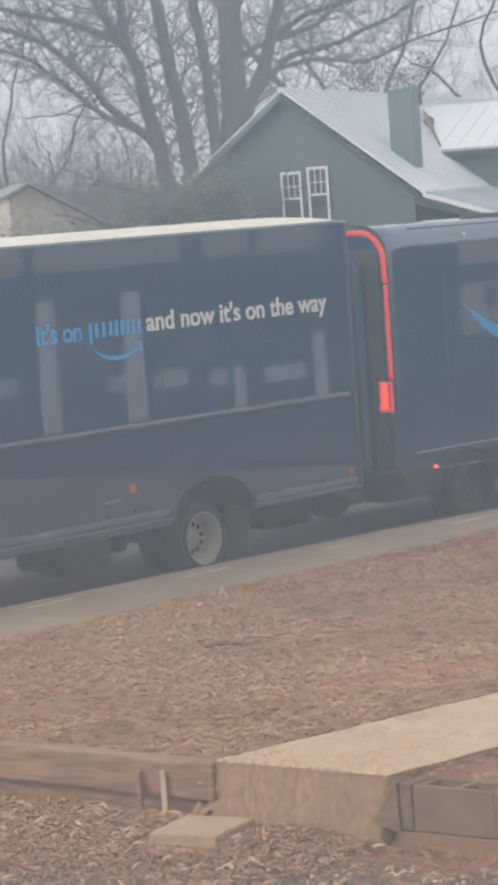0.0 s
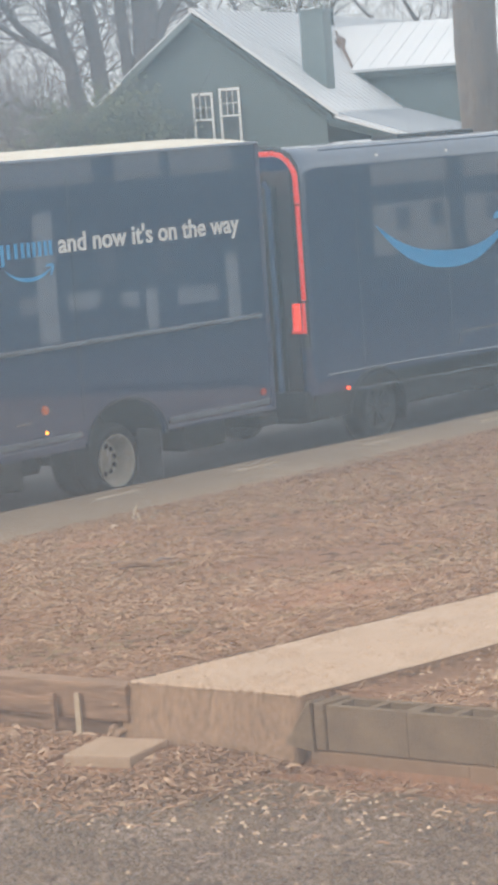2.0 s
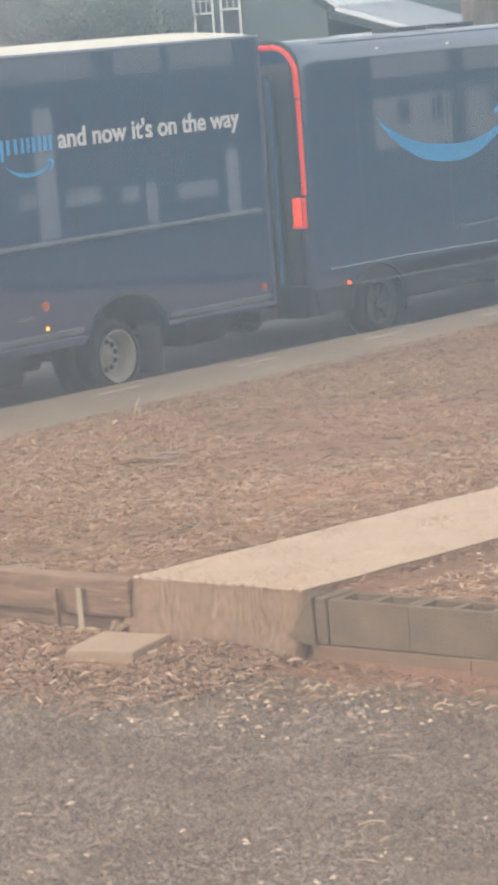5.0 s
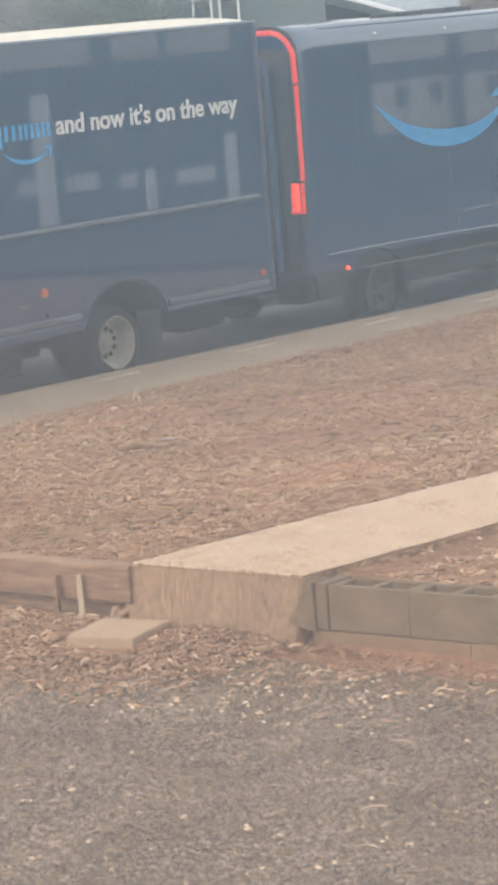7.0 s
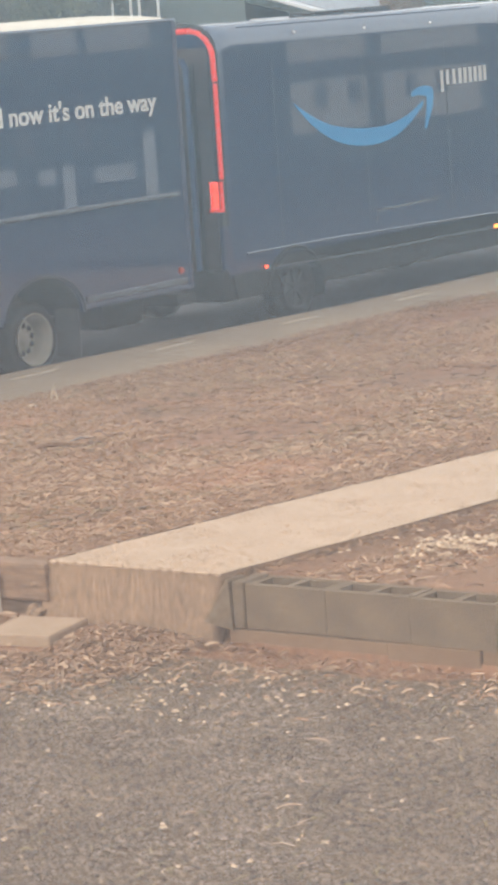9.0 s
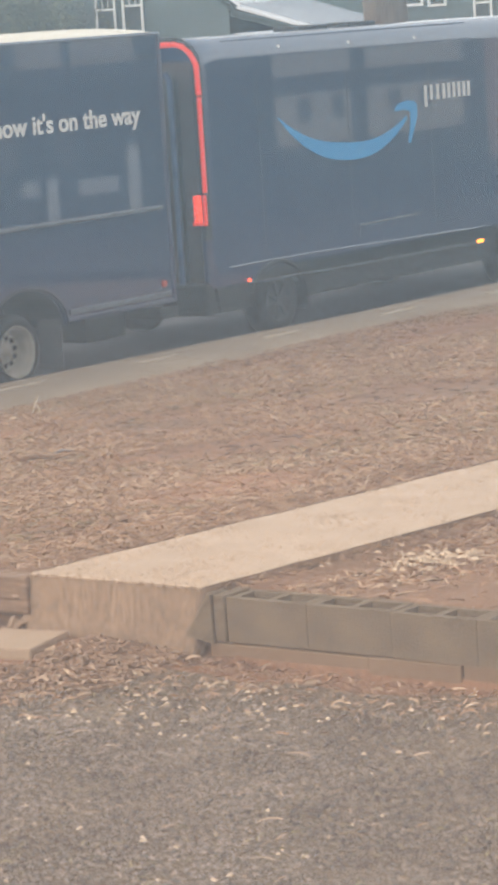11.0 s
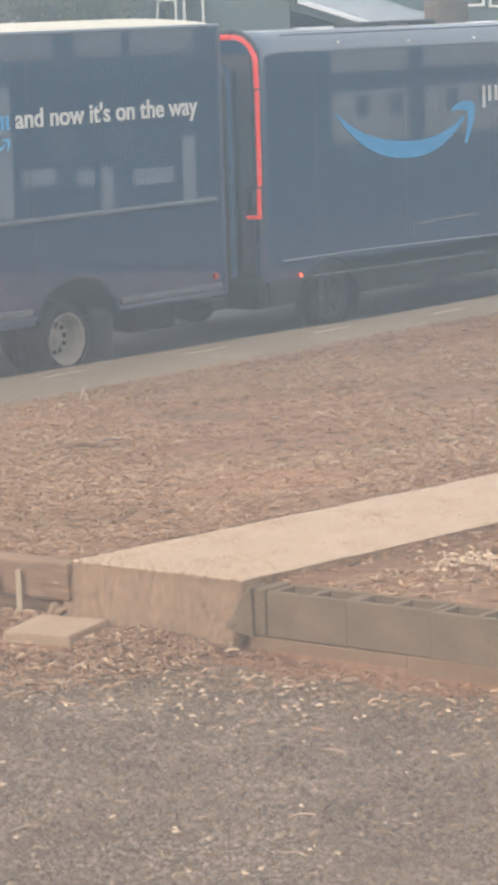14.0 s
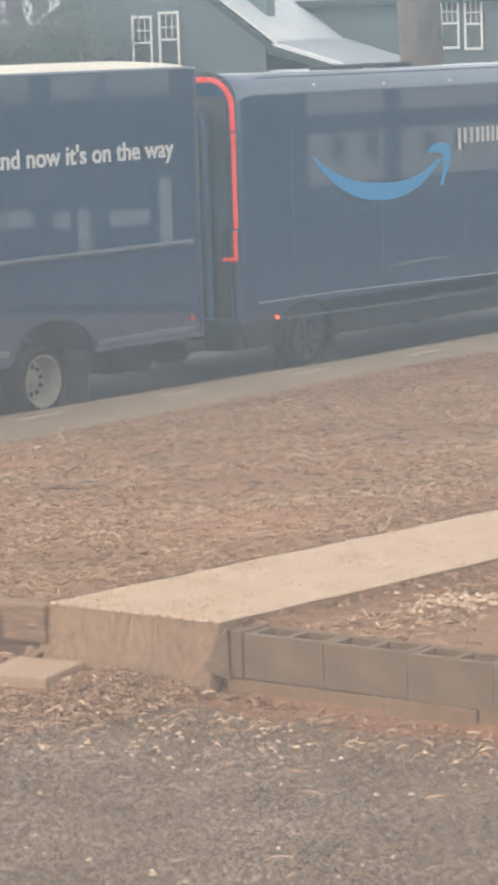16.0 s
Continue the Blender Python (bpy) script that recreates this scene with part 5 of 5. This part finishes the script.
def evergreen(name, at, height, width, count, seed, label):
    """A shrub of many small leaf sprays on stems."""
    ob = thing(name, at.x, at.y, -0.5, label, "shrub")
    w = Wood(seed)
    rng = w.rng
    for k in range(9):
        w.grow(Vector((rng.gauss(0, 0.3), rng.gauss(0, 0.3), 0)), Vector((rng.gauss(0, 0.35), rng.gauss(0, 0.35), 1)), height * 0.8, 0.06, 2, 0.25, 0.1, 4)
    w.done("stems", BARK, ob)
    v, f = [], []
    lumps = [(rng.gauss(0, width * 0.45), rng.gauss(0, width * 0.3), height * rng.uniform(0.15, 0.85), rng.uniform(0.25, 0.6)) for k in range(40)]
    for k in range(count):
        lx, ly, lz, lr = lumps[rng.randrange(len(lumps))]
        c = RIGHT * (lx + rng.gauss(0, lr)) + AHEAD * (ly + rng.gauss(0, lr))
        z = lz + rng.gauss(0, lr)
        if z < 0.05 or z > height * 1.05:
            continue
        a, s = Vector((rng.gauss(0, 1), rng.gauss(0, 1), rng.gauss(0, 1))).normalized(), rng.uniform(0.03, 0.1)
        b = a.orthogonal().normalized() * s * 0.5
        p = Vector((c.x, c.y, z))
        n = len(v)
        v += [tuple(p - b), tuple(p + a * s), tuple(p + b), tuple(p - a * s)]
        f.append((n, n + 1, n + 2, n + 3))
    me = bpy.data.meshes.new("leaves")
    me.from_pydata(v, [], f)
    me.materials.append(EVERGREEN)
    lv = new("leaves", me)
    lv.parent = ob
    return ob


evergreen("evergreen_shrub", stand(84.5, -1.2), 4.9, 2.4, 17000, 5, "overgrown dark green shrub against the green gable")
evergreen("evergreen_shrub", stand(86, -4.0), 3.6, 2.2, 10000, 6, "tangled evergreen shrub beside the green house")
evergreen("evergreen_shrub", stand(86.3, -0.2), 5.6, 1.3, 7000, 15, "thin green vine growth before the green gable")
evergreen("evergreen_tree", stand(128, 7.2), 11.0, 3.0, 16000, 7, "dark evergreen tree behind the chimney")
evergreen("evergreen_tree", stand(150, -8.2), 5.6, 3.6, 16000, 9, "dark evergreen trees beyond the white house")
evergreen("evergreen_tree", stand(126, 11.6), 8.0, 2.0, 8000, 8, "dark evergreen tree behind the metal roof")

# ---- house with a porch, seen in the vans' shining sides ----
porch_house = thing("porch_house", 34, 8.0, 0.0, "white house with a columned porch beside the road", "house")
part("back_wall", boxed(-8, 4.6, -2.2, -0.5, -0.3, 2.8), DARK_TRIM, porch_house)
part("porch_floor", boxed(-8, 4.6, -2.0, 0.3, -0.4, 0.02), PLASTER, porch_house)
part("porch_beam", boxed(-8, 4.6, -0.2, 0.1, 2.3, 2.64), DARK_TRIM, porch_house)
part("porch_ceiling", boxed(-8, 4.6, -2.0, -0.2, 2.5, 2.6), PLASTER, porch_house)
part("upper_wall", boxed(-8, 4.6, -2.2, 0.05, 2.64, 4.4), DARK_TRIM, porch_house)
for x0, x1 in ((-7.8, -5.3), (-5.05, -2.03), (-1.5, -0.5), (-0.24, 1.22)):
    part("upper_panel", boxed(x0, x1, 0.05, 0.1, 2.66, 4.3, bevel=0.01), WHITE_SIDING, porch_house)
for x0, x1 in ((-4.3, -3.15), (-1.35, -1.0), (0.0, 0.3)):
    part("porch_screen", boxed(x0, x1, -0.52, -0.47, 1.2, 2.25), PLASTER, porch_house)
for x0, x1, z0, z1 in ((-5.1, -4.78, -0.05, 2.3), (-3.36, -3.0, -0.2, 2.3), (-1.0, -0.8, -0.25, 1.05), (0.92, 1.16, -0.45, 1.4), (-7.2, -6.9, 0.0, 2.3)):
    part("column", boxed(x0, x1, 0.06, 0.12, z0, z1, bevel=0.01), WHITE_TRIM, porch_house)
for x0, x1, z0, z1 in ((-3.12, -2.8, 0.87, 1.1), (-2.12, -1.45, 0.83, 1.07), (-0.9, -0.57, 0.77, 0.99), (0.42, 1.31, 0.69, 0.93), (-5.37, -5.01, 1.0, 1.23)):
    part("window_blind", boxed(x0, x1, -0.5, -0.44, z0, z1), WHITE_TRIM, porch_house)
part("wing_wall", boxed(4.8, 11.4, -2.2, 0.05, -0.4, 4.4), DARK_TRIM, porch_house)
for x0, x1 in ((4.85, 7.0), (7.55, 10.55)):
    part("white_panel", boxed(x0, x1, 0.05, 0.1, 1.05, 1.88), WHITE_SIDING, porch_house)
    part("upper_panel", boxed(x0, x1, 0.05, 0.1, 2.2, 4.4), WHITE_SIDING, porch_house)
    for k in range(2):
        part("window", boxed(x0 + 0.6 + 0.98 * k, x0 + 0.96 + 0.98 * k, 0.1, 0.11, 1.45, 1.82), WINDOW, porch_house)
part("roof", slab_quad([(-9, 0.6, 4.3), (12, 0.6, 4.3), (12, -4, 6.2), (-9, -4, 6.2)], 0.15), GREY_ROOF, porch_house)

# Dark slab out of view, added so the vans' lower sides reflect grey.
side_drive = bmesh.new()
ends = [side_drive.verts.new(p) for p in ((22.5, 8.5, 0.58), (48, 8.5, 0.37), (48, 15.8, 0.21), (29.5, 15.8, 0.23))]
side_drive.faces.new(ends)
bmesh.ops.solidify(side_drive, geom=side_drive.faces[:], thickness=0.2)
solo("side_drive", side_drive, ASPHALT, "unseen dark slab added for the van reflections", "drive", "structure")

# ---- the room and window that the camera looks out of ----
room = thing("window_wall", 0.62, 0.3, 0, "plain room wall with a haze-tinted window", "wall", kind="structure")
part("wall_below", boxed(0, 0.2, -2, 3, 0.6, 2.85), PLASTER, room)
part("wall_above", boxed(0, 0.2, -2, 3, 4.0, 4.9), PLASTER, room)
part("wall_side", boxed(0, 0.2, -2, -0.55, 2.85, 4.0), PLASTER, room)
part("wall_side", boxed(0, 0.2, 0.75, 3, 2.85, 4.0), PLASTER, room)
# this pane carries the painted haze
pane = part("pane", boxed(0.09, 0.094, -0.52, 0.72, 2.87, 3.98), HAZE_GLASS, room)
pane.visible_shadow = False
for a in ((-0.55, -0.5, 2.85, 4.0), (0.7, 0.75, 2.85, 4.0), (-0.5, 0.7, 2.85, 2.9), (-0.5, 0.7, 3.95, 4.0)):
    part("window_frame", boxed(0.06, 0.13, *a), WHITE_TRIM, room)
for nm, a in (("wall_back", (-4, -3.9, -1.7, 3.3, 0.6, 4.9)), ("wall_north", (-4, 0.8, 3.3, 3.4, 0.6, 4.9)), ("wall_south", (-4, 0.8, -1.8, -1.7, 0.6, 4.9)), ("floor", (-4, 0.62, -1.7, 3.3, 1.8, 1.9)), ("ceiling", (-4, 0.82, -1.8, 3.4, 4.9, 5.0))):
    solo(nm, boxed(*a), PLASTER, "plain interior surface of the room", "wall", "structure")


# ---- motion ----
def motions():
    """The tail lamp and the small side marker blink: each turns its lit face out and away."""
    rows = [(0.0, 0)]
    for k in range(-1, 16):
        on, off = 1 + FPS * (0.755 + 1.0205 * k), 1 + FPS * (0.755 + 1.0205 * k + 0.485)
        b, c = round(on) - 1, math.floor(off)
        for f, a in ((b, 100), (b + 1, 50), (b + 2, 0), (c, 0), (c + 1, 50), (c + 2, 100)):
            t = (f - 1) / FPS
            if 0.0 < t <= 16.0:
                rows.append((t, a))
    rows.append((16.0, rows[-1][1])) if rows[-1][0] < 16.0 else None
    turns = [(0.0, 180)]
    for k in range(21):
        on = 0.375 + 0.764 * k
        for t, a in ((on - 0.1, 180), (on - 0.067, 120), (on - 0.033, 60), (on, 0), (on + 0.333, 0), (on + 0.367, 60), (on + 0.4, 120), (on + 0.433, 180)):
            if 0.0 < t < 16.0:
                turns.append((round(t * FPS) / FPS, a))
    turns.append((16.0, turns[-1][1]))
    for piece in (blinker, blink_face):
        walk(piece, [(t, pose(*BLINK_AT, 0, 0, a + 180)) for t, a in turns])
    for piece in (drum, lit_face):
        walk(piece, [(t, pose(*DRUM_AT, 0, 0, a)) for t, a in rows])


motions()
